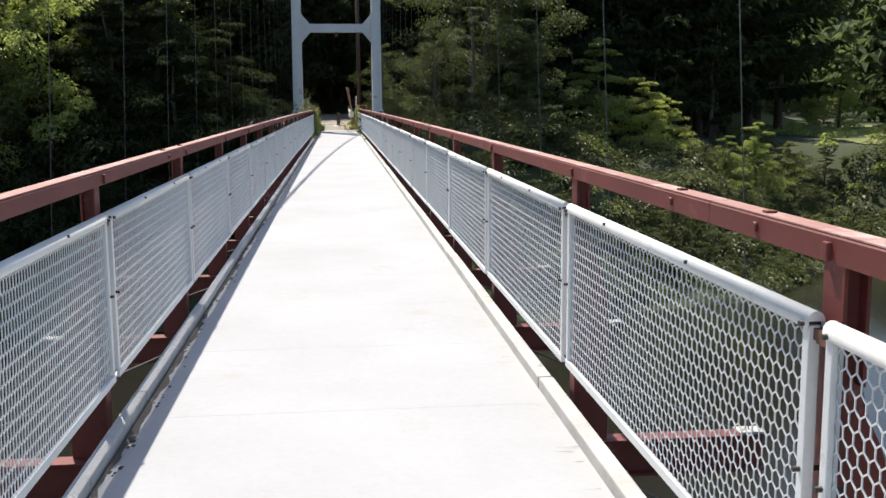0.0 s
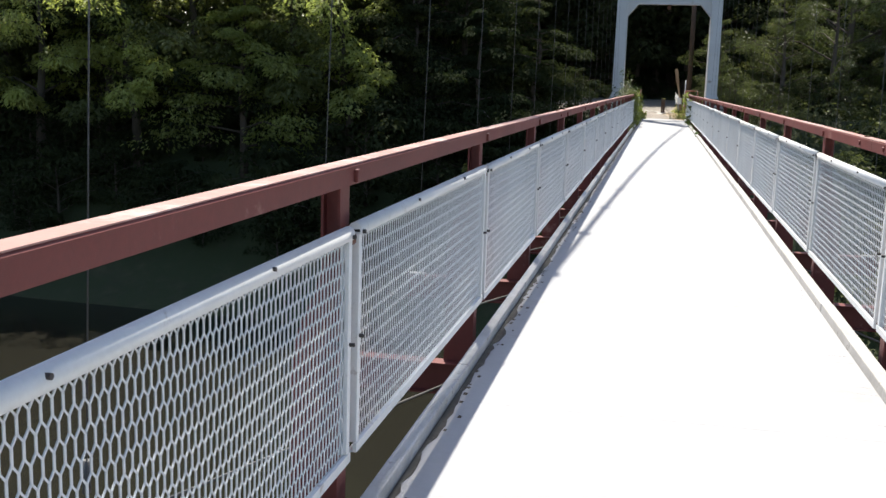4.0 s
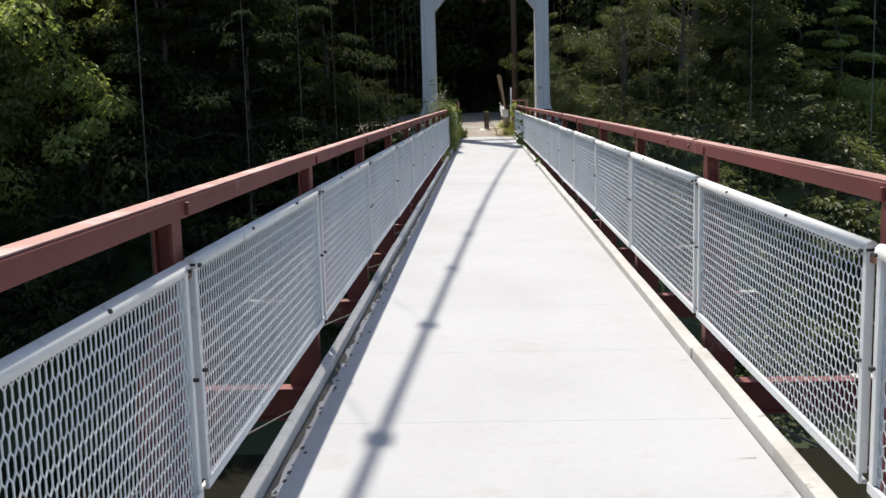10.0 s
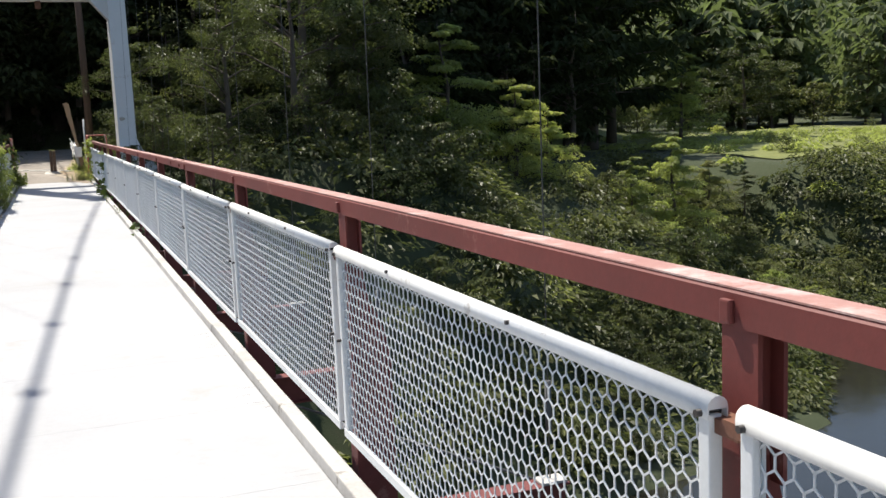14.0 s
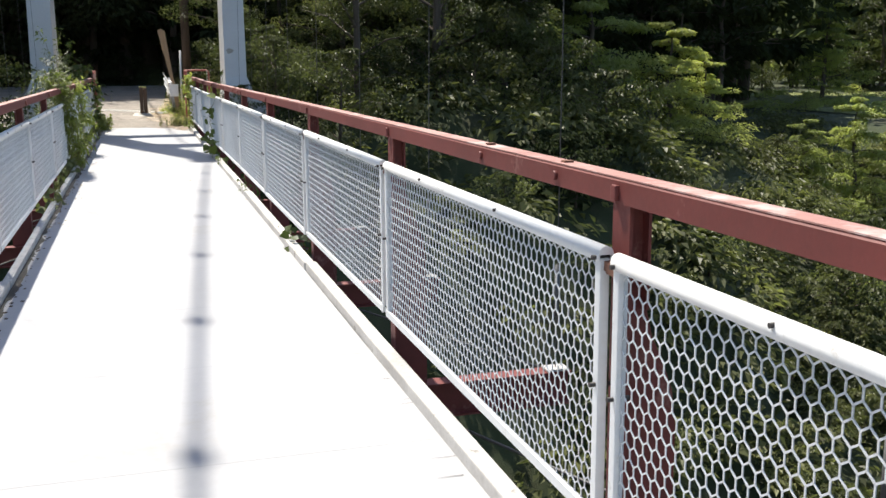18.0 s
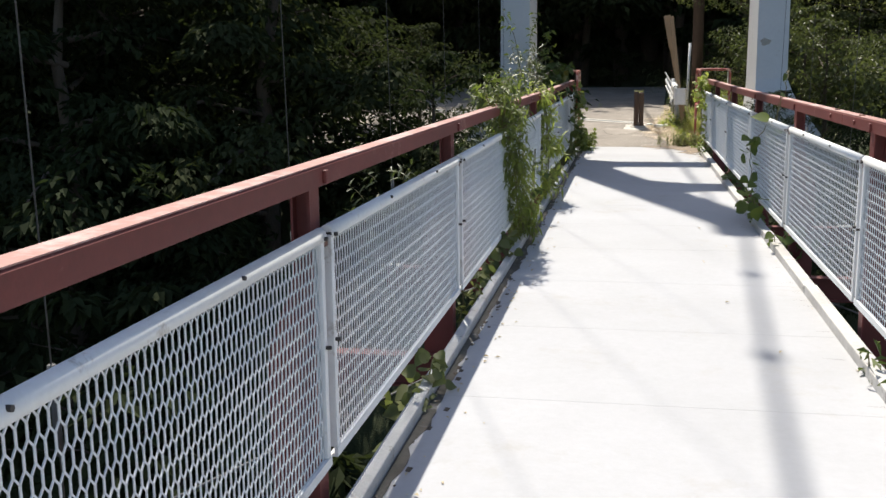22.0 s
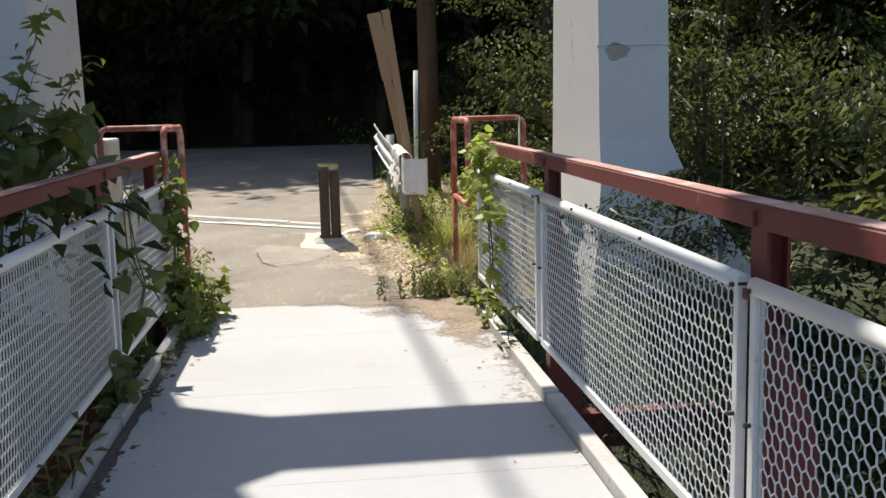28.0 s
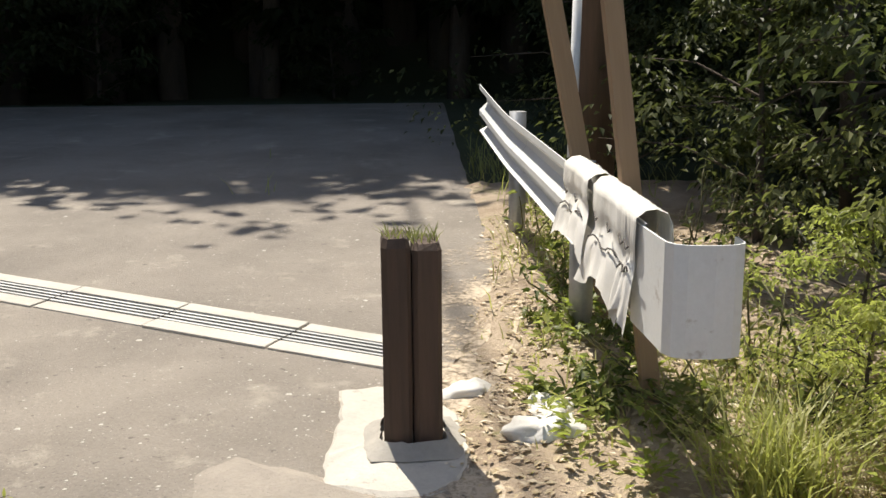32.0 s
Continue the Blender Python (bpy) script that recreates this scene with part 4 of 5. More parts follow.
# timber bollard on its concrete pad
bollard = thing("bollard", "dark weathered timber bollard of two baulks side by side", "bollard", at=Matrix.Translation((0.03, 50.93, 0)))
for k, (xa, xb, top) in enumerate(((-0.088, -0.003, 0.59), (0.003, 0.088, 0.582))):
    g = Geo()
    z0 = RZ(50.85) - 0.05
    o = [(xa, -0.07), (xa + 0.016, -0.086), (xb - 0.012, -0.088), (xb, -0.074), (xb, 0.074), (xb - 0.012, 0.088), (xa + 0.016, 0.086), (xa, 0.07)]
    n, rows_z = len(o), [z0, 0.05, 0.2, 0.38, top - 0.022, top]
    xm = (xa + xb) / 2
    for q, z in enumerate(rows_z):
        shrink = 0.84 if q == len(rows_z) - 1 else 1.0
        g.v += [(xm + (x - xm) * shrink + 0.0015 * math.sin(7 * q + 3 * k), y * shrink + 0.0015 * math.cos(5 * q), z + (0.006 * math.sin(9 * x * 10 + y * 40) if q == len(rows_z) - 1 else 0)) for x, y in o]
    fcs = [tuple(range((len(rows_z) - 1) * n, len(rows_z) * n))] + [(q * n + i, q * n + (i + 1) % n, (q + 1) * n + (i + 1) % n, (q + 1) * n + i) for q in range(len(rows_z) - 1) for i in range(n)]
    g.f += fcs
    g.s += [False] * len(fcs)
    part("baulk", g, WOOD, bollard)
r = random.Random(71)
g = Geo()
for _ in range(70):
    q = Vector((r.uniform(-0.075, 0.075), r.uniform(-0.06, 0.06), 0.575))
    d = Vector((r.gauss(0, 0.5), r.gauss(0, 0.5), 1)).normalized() * r.uniform(0.02, 0.07)
    w = Vector((0.0018, 0, 0))
    g.add([q - w, q + w, q + d * 0.6 + w, q + d * 0.6 - w, q + d + Vector((d.x, d.y, 0)) * 0.5], [(0, 1, 2, 3), (3, 2, 4)])
part("dry_tuft", g, DULLWEED, bollard, "dry moss and grass rooted on top")
g = Geo()
pad = [(-0.235, 50.66), (-0.06, 50.6), (0.07, 50.60), (0.16, 50.66), (0.2, 50.8), (0.19, 51.1), (0.1, 51.3), (-0.08, 51.38), (-0.215, 51.35), (-0.2, 51.1), (-0.232, 50.85)]
edge = []
for (xa, ya), (xb, yb) in zip(pad, pad[1:] + pad[:1]):
    for q in range(6):
        x, y = xa + (xb - xa) * q / 6, ya + (yb - ya) * q / 6
        edge.append((x + 0.014 * noise.noise((x * 17, y * 17, 3)), y + 0.014 * noise.noise((x * 17, y * 17, 8))))
n = len(edge)
mid = (-0.02, 50.95)
g.v = [(x, y, RZ(y) - 0.1) for x, y in edge] + [(x, y, RZ(y) + 0.004) for x, y in edge] + [(x + (mid[0] - x) * 0.06, y + (mid[1] - y) * 0.06, RZ(y) + 0.014 + 0.004 * noise.noise((x * 20, y * 20, 1))) for x, y in edge] + [(mid[0], mid[1], RZ(mid[1]) + 0.016)]
g.f = [(lv * n + q, lv * n + (q + 1) % n, (lv + 1) * n + (q + 1) % n, (lv + 1) * n + q) for lv in (0, 1) for q in range(n)] + [(2 * n + q, 2 * n + (q + 1) % n, 3 * n) for q in range(n)]
g.s = [False] * len(g.f)
pad_ob = thing("concrete_pad", "rough concrete pad under the timber bollard", "concrete pad")
part("slab", g, PALE, pad_ob)
g = Geo()
n = 36
for lv, (rad, lift) in enumerate(((0.155, 0.013), (0.125, 0.028), (0.1, 0.045))):
    for q in range(n):
        a = 2 * math.pi * q / n
        sq = rad / max(abs(math.cos(a)), abs(math.sin(a))) ** 0.75 * (1 + 0.12 * noise.noise((math.cos(a) * 3, math.sin(a) * 3, lv)))
        y = 50.93 + sq * math.sin(a)
        g.v.append((0.03 + sq * math.cos(a), y, RZ(y) + lift + 0.006 * noise.noise((q * 0.9, lv, 5))))
g.f = [(lv * n + q, lv * n + (q + 1) % n, (lv + 1) * n + (q + 1) % n, (lv + 1) * n + q) for lv in (0, 1) for q in range(n)]
g.s = [True] * len(g.f)
part("mortar_collar", g, CONC, pad_ob, "crumbling mortar round the foot of the bollard")

# old mortar spread on the lane before the pad
g = Geo()
corners = [(-0.61, 50.75), (-0.56, 50.44), (-0.52, 50.25), (-0.41, 50.12), (-0.2, 50.18), (0.0, 50.36), (0.02, 50.52), (-0.2, 50.7), (-0.5, 50.87)]
rim = []
for (xa, ya), (xb, yb) in zip(corners, corners[1:] + corners[:1]):
    for q in range(8):
        x, y = xa + (xb - xa) * q / 8, ya + (yb - ya) * q / 8
        rim.append((x + 0.018 * noise.noise((x * 14, y * 14, 1)), y + 0.018 * noise.noise((x * 14, y * 14, 6))))
n = len(rim)
g.add([(-0.28, 50.48, RZ(50.48) + 0.0075)] + [(-0.28 + (x + 0.28) * 0.85, 50.48 + (y - 50.48) * 0.85, RZ(y) + 0.0075) for x, y in rim] + [(x, y, RZ(y) + 0.003) for x, y in rim],
      [(0, q + 1, (q + 1) % n + 1) for q in range(n)] + [(q + 1, n + q + 1, n + (q + 1) % n + 1, (q + 1) % n + 1) for q in range(n)])
lone("mortar_patch", g, PATCH, "pale worn mortar patch on the lane before the bollard", "mortar patch", kind="structure")
g = Geo()
for a in range(4, 44):
    (xa, ya), (xb, yb) = rim[a], rim[a + 1]
    w0, w1 = (0.002 + 0.007 * abs(noise.noise((q * 0.7, 4, 2))) for q in (a, a + 1))
    g.add([(xa - w0, ya - w0, RZ(ya) + 0.0085), (xb - w1, yb - w1, RZ(yb) + 0.0085), (xb + w1, yb + w1, RZ(yb) + 0.0105), (xa + w0, ya + w0, RZ(ya) + 0.0105)], [(0, 1, 2, 3)])
lone("lane_crack", g, DARKDIRT, "dark dirt-filled crack round the mortar patch", "crack", kind="stuff")

# drain across the lane
drain = thing("drain_channel", "narrow grated drain between two rows of concrete edging", "drain", kind="structure")
dv = Vector((-1, 0.557, 0)).normalized()
nv = Vector((0.557, 1, 0)).normalized()


def drain_box(a, b, w0, w1, zlo, zhi, bevel=0.006):
    o = Vector((0.035, 51.505, 0))
    m = Matrix((( dv.x, nv.x, 0, o.x), (dv.y, nv.y, 0, o.y), (0, 0, 1, 0), (0, 0, 0, 1)))
    g = Geo().box((a, w0, zlo), (b, w1, zhi), bevel, m)
    mid = RZ(51.505 + 0.487 * (a + b) / 2)
    g.v = [(x, y, z + RZ(y) - mid) for x, y, z in g.v]
    return g


for k in range(9):
    a = k * 0.62
    zz = RZ(51.505 + 0.487 * (a + 0.305))
    for w0, w1 in ((0.0, 0.09), (0.235, 0.315)):
        part("edging_block", drain_box(a, a + 0.61, w0 + rnd.uniform(-0.006, 0.006), w1, zz - 0.1, zz + 0.014 + rnd.uniform(-0.004, 0.004)), PALE, drain)
    for c in range(4):
        part("grate_bar", drain_box(a, a + 0.61, 0.100 + c * 0.034, 0.114 + c * 0.034, zz - 0.03, zz + 0.013, 0), GALV, drain)
    part("channel_bed", drain_box(a, a + 0.61, 0.09, 0.235, zz - 0.09, zz + 0.007, 0), GRIT, drain)

# guardrail with wrapped cloths
rail = thing("guardrail", "white steel guardrail with rounded end wing, patched with cloth", "guardrail")


def gz(y):
    return 0.664 + 0.034 * (y - 50.35) + 0.13 * max(0.0, (y - 53.2) / 1.2) ** 1.6


prof = [(0.0, 0.0), (0.0, -0.03), (0.045, -0.075), (0.045, -0.11), (0.0, -0.155), (0.0, -0.185), (0.045, -0.23), (0.045, -0.255), (0.0, -0.28)]


def beam_x(y):
    return 0.638 - 0.07 * max(0.0, (y - 53.0) / 1.4) ** 2


g = Geo()
rows_b = [50.60 + 0.19 * i for i in range(20)]
pts = []
for y in rows_b:
    k = min(1.0, (y - 50.60) / 0.35)
    pts += [(beam_x(y) + dx * k, y, gz(y) + dz) for dx, dz in prof] + [(beam_x(y) + dx * k + 0.006, y, gz(y) + dz) for dx, dz in reversed(prof)]
m = 2 * len(prof)
g.add(pts, [(j * m + i, j * m + (i + 1) % m, (j + 1) * m + (i + 1) % m, (j + 1) * m + i) for j in range(len(rows_b) - 1) for i in range(m)])
part("beam", g, WHITE, rail, "white corrugated beam")
g = Geo()
bend = [(0.632, 50.70), (0.632, 50.40), (0.645, 50.365), (0.675, 50.345), (0.74, 50.335), (0.79, 50.34), (0.815, 50.355), (0.826, 50.38), (0.829, 50.44)]
pts = []
for x, y in bend:
    pts += [(x, y, gz(50.35)), (x, y, gz(50.35) - 0.283)]
ins = [(x + 0.006 if i < 3 else x, y + 0.006, i) for i, (x, y) in enumerate(bend)]
for x, y, i in ins:
    pts += [(x - (0.006 if i > 6 else 0), y, gz(50.35)), (x - (0.006 if i > 6 else 0), y, gz(50.35) - 0.283)]
nb = len(bend)
fc = [(2 * i, 2 * i + 1, 2 * i + 3, 2 * i + 2) for i in range(nb - 1)] + [(2 * (nb + i), 2 * (nb + i) + 2, 2 * (nb + i) + 3, 2 * (nb + i) + 1) for i in range(nb - 1)] + [(2 * i, 2 * i + 2, 2 * (nb + i) + 2, 2 * (nb + i)) for i in range(nb - 1)]
g.add(pts, fc, False)
part("end_wing", g, WHITE, rail, "smooth rounded end wing")
for y in (51.9, 53.6):
    part("post", Geo().tube([(beam_x(y) + 0.11, y, RZ(y) - 0.3), (beam_x(y) + 0.11, y, gz(y) - 0.03)], 0.05, 10), GALV, rail)


def cloth_wrap(y0, y1, drop, flare, seed):
    """A thin rag folded over the beam and tied at its waist, with pointed, uneven hems."""
    g = Geo()
    nu, nv2 = 22, 26
    pts = []
    for i in range(nu + 1):
        u = i / nu
        for j in range(nv2 + 1):
            t = j / nv2
            fold = 0.014 * noise.noise((u * 4.5, t * 1.5, seed)) + 0.008 * noise.noise((u * 11, t * 4, seed))
            hem = drop * (1 + 0.16 * noise.noise((u * 2.4, 0.5, seed)) - 0.28 * math.sin(math.pi * u) * (0.5 + 0.5 * noise.noise((u * 3, 7.5, seed))))
            lower = 0.0
            if t < 0.62:
                q = 1 - t / 0.62
                lower = q
                waist = 0.022 * math.exp(-((q - 0.42) / 0.12) ** 2)
                x, z = -0.02 - 0.035 * q * q + waist * 0.6 + fold * (0.4 + q), 0.012 - hem * q
            elif t < 0.74:
                q = (t - 0.62) / 0.12
                x, z = -0.02 + 0.095 * q, 0.014 + 0.02 * math.sin(math.pi * q) + 0.5 * fold
            else:
                q = (t - 0.74) / 0.26
                x, z = 0.075 + 0.015 * q + fold, 0.012 - 0.19 * q
            spread = (u - 0.5) * flare * lower ** 1.6 - (u - 0.5) * 0.06 * math.exp(-((lower - 0.42) / 0.12) ** 2)
            y = y0 + (y1 - y0) * u + spread + 0.012 * noise.noise((u * 3, t * 5, seed + 3))
            pts.append((beam_x(y) + x, y, gz(y) + z))
    g.add(pts, [(i * (nv2 + 1) + j, i * (nv2 + 1) + j + 1, (i + 1) * (nv2 + 1) + j + 1, (i + 1) * (nv2 + 1) + j) for i in range(nu) for j in range(nv2)], True)
    ob = thing("cloth_wrap", "soiled white cloth tied over the guardrail beam", "cloth", "cloths on the guardrail")
    cloth = part("cloth", g, CLOTH, ob)
    zz = gz(y0) - drop * 0.42
    part("tie", Geo().tube([(beam_x(y0) - 0.034 + 0.004 * math.sin(3 * k), y0 + 0.02 + (y1 - y0 - 0.04) * k / 8, zz + 0.012 * math.sin(1.3 * k)) for k in range(9)], 0.0028, 5), DARKSTEEL, cloth, "dark string")
    for f in (0.3, 0.72):
        y = y0 + (y1 - y0) * f
        part("tie", Geo().tube([(beam_x(y) - 0.036, y - 0.03, gz(y) - 0.07), (beam_x(y) - 0.032, y + 0.01, gz(y) - 0.085), (beam_x(y) - 0.03, y + 0.035, gz(y) - 0.06)], 0.0025, 5), DARKSTEEL, cloth, "dark string")


cloth_wrap(50.62, 50.76, 0.33, 0.03, 5)
cloth_wrap(50.75, 51.15, 0.31, 0.10, 3)
cloth_wrap(51.22, 51.62, 0.27, 0.16, 8)

# boards, pole and marker behind the guardrail
for (x, y, lean, w, top) in ((0.87, 52.0, -0.2, 0.078, 2.0), (0.80, 51.1, -0.13, 0.066, 2.02)):
    m = Matrix.Translation((x, y, RZ(y) - 0.05)) @ Matrix.Rotation(lean, 4, "Y") @ Matrix.Rotation(0.25, 4, "Z")
    lone("board", Geo().box((0, -0.012, 0), (w, 0.014, top), 0.004), BOARD, "tan timber board leaning behind the guardrail", "board", "leaning boards", at=m)
m = Matrix.Translation((0.87, 51.975, RZ(52.0) - 0.05)) @ Matrix.Rotation(-0.2, 4, "Y") @ Matrix.Rotation(0.25, 4, "Z")
lone("board", Geo().box((-0.012, -0.014, 1.42), (0.118, 0.01, 2.05), 0.004), BOARD, "short wide tan board fixed to the leaning board", "board", "leaning boards", at=m)
g = Geo().tube([(1.20, 53.7, RZ(53.7) - 0.4), (1.19, 53.7, 4.0), (1.17, 53.7, 9.0)], [0.115, 0.105, 0.09], 14)
lone("utility_pole", g, WOOD, "dark brown timber utility pole behind the guardrail", "utility pole")
g = Geo().tube([(1.0, 53.45, RZ(53.45) - 0.2), (1.03, 53.45, 1.47)], 0.026, 10)
lone("marker_post", g, WHITE, "slim white marker post in front of the pole", "marker post")


def sack(x, y, sx, sy, sz, seed, turn):
    g = Geo()
    nu, nv3 = 28, 16
    pts = []
    for j in range(nv3 + 1):
        b = math.pi * (j / nv3 - 0.5)
        for i in range(nu):
            a = 2 * math.pi * i / nu
            cx, cz = abs(math.cos(b)) ** 0.6, math.copysign(abs(math.sin(b)) ** 0.8, math.sin(b))
            p = Vector((math.cos(a) * cx * sx, math.sin(a) * cx * sy, cz * sz))
            p *= 1 + 0.38 * noise.noise((p.x * 16 + seed, p.y * 16, p.z * 16)) + 0.2 * noise.noise((p.x * 42 + seed, p.y * 42, p.z * 42))
            pts.append(p)
    g.add(pts, [(j * nu + i, j * nu + (i + 1) % nu, (j + 1) * nu + (i + 1) % nu, (j + 1) * nu + i) for j in range(nv3) for i in range(nu)], True)
    return lone("sandbag", g, CLOTH, "crumpled dirty white sandbag lying in the weeds", "sandbag", "sandbags", at=Matrix.Translation((x, y, ground_z(x, y) + sz * 0.7)) @ Matrix.Rotation(turn, 4, "Z"))


sack(0.43, 50.92, 0.13, 0.07, 0.05, 1, 0.1)
sack(0.49, 51.12, 0.07, 0.09, 0.04, 2, 0.5)
sack(0.23, 51.3, 0.10, 0.06, 0.04, 5, 0.3)


# ---- vines, weeds, grass, litter ----
def broad_leaf(g, p, along, normal, L):
    """A heart-shaped leaf folded at its midrib."""
    along = along.normalized()
    side = along.cross(normal).normalized()
    nrm = side.cross(along)
    half = [(0.0, 0.0), (0.02, 0.28), (0.18, 0.46), (0.45, 0.44), (0.75, 0.2), (1.0, 0.0)]
    mid = [p + along * L * t - nrm * L * 0.12 * t * t for t, _ in half]
    pts = mid + [p + along * L * t + side * L * w + nrm * L * (0.16 * w - 0.12 * t * t) for t, w in half[1:-1]] + [p + along * L * t - side * L * w + nrm * L * (0.16 * w - 0.12 * t * t) for t, w in half[1:-1]]
    g.add(pts, [(0, 1, 6), (1, 2, 7, 6), (2, 3, 8, 7), (3, 4, 9, 8), (4, 5, 9), (0, 10, 1), (1, 10, 11, 2), (2, 11, 12, 3), (3, 12, 13, 4), (4, 13, 5)], True)


def lance_leaf(g, p, along, normal, L):
    """A slender pointed leaf, folded and curling down at its tip."""
    along = along.normalized()
    side = along.cross(normal)
    side = side.normalized() if side.length > 1e-4 else along.orthogonal().normalized()
    nrm = side.cross(along)
    rows = [(0.0, 0.012), (0.3, 0.12), (0.62, 0.1), (1.0, 0.0)]
    mid = [p + along * L * t - nrm * L * 0.22 * t * t for t, _ in rows]
    pts = mid + [m + side * L * w + nrm * L * 0.4 * w for m, (t, w) in zip(mid[:3], rows)] + [m - side * L * w + nrm * L * 0.4 * w for m, (t, w) in zip(mid[:3], rows)]
    g.add(pts, [(0, 1, 5, 4), (1, 2, 6, 5), (2, 3, 6), (0, 7, 8, 1), (1, 8, 9, 2), (2, 9, 3)], True)


def lobed_leaf(g, p, along, normal, L):
    """A leaf of five pointed lobes."""
    along = along.normalized()
    side = along.cross(normal)
    side = side.normalized() if side.length > 1e-4 else along.orthogonal().normalized()
    nrm = side.cross(along)
    rim = [(0.0, 0.0), (-0.05, 0.3), (0.22, 0.2), (0.42, 0.52), (0.5, 0.2), (1.0, 0.0), (0.5, -0.2), (0.42, -0.52), (0.22, -0.2), (-0.05, -0.3)]
    pts = [p + along * L * 0.3 + nrm * L * 0.05] + [p + along * L * a + side * L * b - nrm * L * 0.2 * (a * a + b * b) for a, b in rim]
    g.add(pts, [(0, k + 1, (k + 1) % 10 + 1) for k in range(10)], True)


def thicket(name, label, lumps, leaf, size, mat, seed, category="vine", droop=0.5, sprig=5):
    """Leafy sprigs filling lumps given as centre, half-sizes and number of leaves."""
    r = random.Random(seed)
    ob = thing(name, label, category)
    st, lv = Geo(), Geo()
    ends = []
    for (x, y, z), (rx, ry, rz), n in lumps:
        for _ in range(max(1, n // sprig)):
            v = Vector((r.gauss(0, 1), r.gauss(0, 1), r.gauss(0, 1)))
            v = v.normalized() * r.random() ** 0.45
            a = Vector((x + v.x * rx, y + v.y * ry, z + v.z * rz + fall(y)))
            d = Vector((v.x * 0.6 + r.uniform(-0.6, 0.6), v.y * 0.6 + r.uniform(-0.6, 0.6), r.uniform(-0.5, 0.9))).normalized()
            b = a + d * size * r.uniform(1.0, 1.9)
            st.tube([a, a.lerp(b, 0.5) + Vector((0, 0, 0.01)), b], [0.0022, 0.0018, 0.001], 4, False)
            for k in range(sprig):
                q = a.lerp(b, (k + 0.5) / sprig)
                turn = 2.4 * k + r.uniform(-0.5, 0.5)
                out = d.orthogonal().normalized()
                out = Matrix.Rotation(turn, 3, d) @ out
                leaf(lv, q, out + d * 0.5 + Vector((0, 0, -droop * r.uniform(0.2, 1.2))), Vector((r.uniform(-0.35, 0.35), r.uniform(-0.5, 0.2), 1)), size * r.uniform(0.6, 1.25))
        ends.append(Vector((x, y, z + fall(y))))
    if len(ends) > 1:
        for off in (-0.03, 0.0, 0.035):
            st.tube([e + Vector((r.uniform(-0.02, 0.02), off, 0)) for e in ends], [0.004] * len(ends), 5)
    tagged(part("stem", st, STEM, ob), "thin stems", kind="stuff")
    part("foliage", lv, mat, ob)
    return ob


def vine(name, label, stems, count, size, spread, seed, mat=None, heart=True, hang=0.6, category="vine"):
    """Stems through given points with leaves all along."""
    r = random.Random(seed)
    ob = thing(name, label, category)
    st, lv = Geo(), Geo()
    for path in stems:
        path = [Vector(p) for p in path]
        fine = []
        for a, b in zip(path, path[1:]):
            for k in range(5):
                p = a.lerp(b, k / 5)
                fine.append(p + Vector((r.uniform(-1, 1), r.uniform(-1, 1), r.uniform(-1, 1))) * 0.012)
        fine.append(path[-1])
        st.tube(fine, [0.004] * (len(fine) - 1) + [0.0015], 5)
        for _ in range(count):
            k = r.random() ** 0.9 * (len(fine) - 1.001)
            p = fine[int(k)].lerp(fine[int(k) + 1], k % 1) + Vector((r.gauss(0, 1), r.gauss(0, 1), r.gauss(0, 1))) * spread
            along = Vector((r.uniform(-1, 1), r.uniform(-1, 1), r.uniform(-1.2, 0.5) * hang))
            nrm = Vector((r.uniform(-0.6, 0.6), r.uniform(-1.0, 0.2), r.uniform(0.3, 1)))
            L = size * r.uniform(0.5, 1.25)
            if heart:
                broad_leaf(lv, p, along, nrm, L)
            else:
                lv.leaf(p, along, nrm, L, L * r.uniform(0.28, 0.42))
    tagged(part("stem", st, STEM, ob), "thin stems", kind="stuff")
    part("foliage", lv, mat or VINE, ob)
    return ob


def on_rail(side, y, z, out=0.0):
    return ((XR if side > 0 else XL) + side * out, y, z + fall(y))


# right-hand railing vine with a few large leaves
vine("climbing_vine", "climbing vine with large heart-shaped leaves on the railing", [
    [on_rail(1, 41.45, -0.3, -0.03), on_rail(1, 41.35, -0.05, -0.06), on_rail(1, 41.15, 0.12, -0.08), on_rail(1, 40.85, 0.06, -0.09)],
    [on_rail(1, 41.35, -0.05, -0.06), on_rail(1, 41.45, 0.2, -0.06), on_rail(1, 41.7, 0.36, -0.06), on_rail(1, 41.75, 0.47, -0.06), on_rail(1, 41.4, 0.55, -0.06), on_rail(1, 41.1, 0.64, -0.05), on_rail(1, 40.9, 0.72, -0.04)]], 21, 0.125, 0.06, 21, FRESH)
vine("tendril", "bare curling vine tendril above the handrail", [[on_rail(1, 40.8, 0.75, 0.0), on_rail(1, 40.7, 1.0, 0.06), on_rail(1, 40.8, 1.15, 0.1), on_rail(1, 40.9, 1.13, 0.1)], [on_rail(1, 40.7, 0.85, 0.03), on_rail(1, 40.4, 0.98, 0.0), on_rail(1, 40.25, 0.97, 0.0)]], 2, 0.06, 0.01, 22)
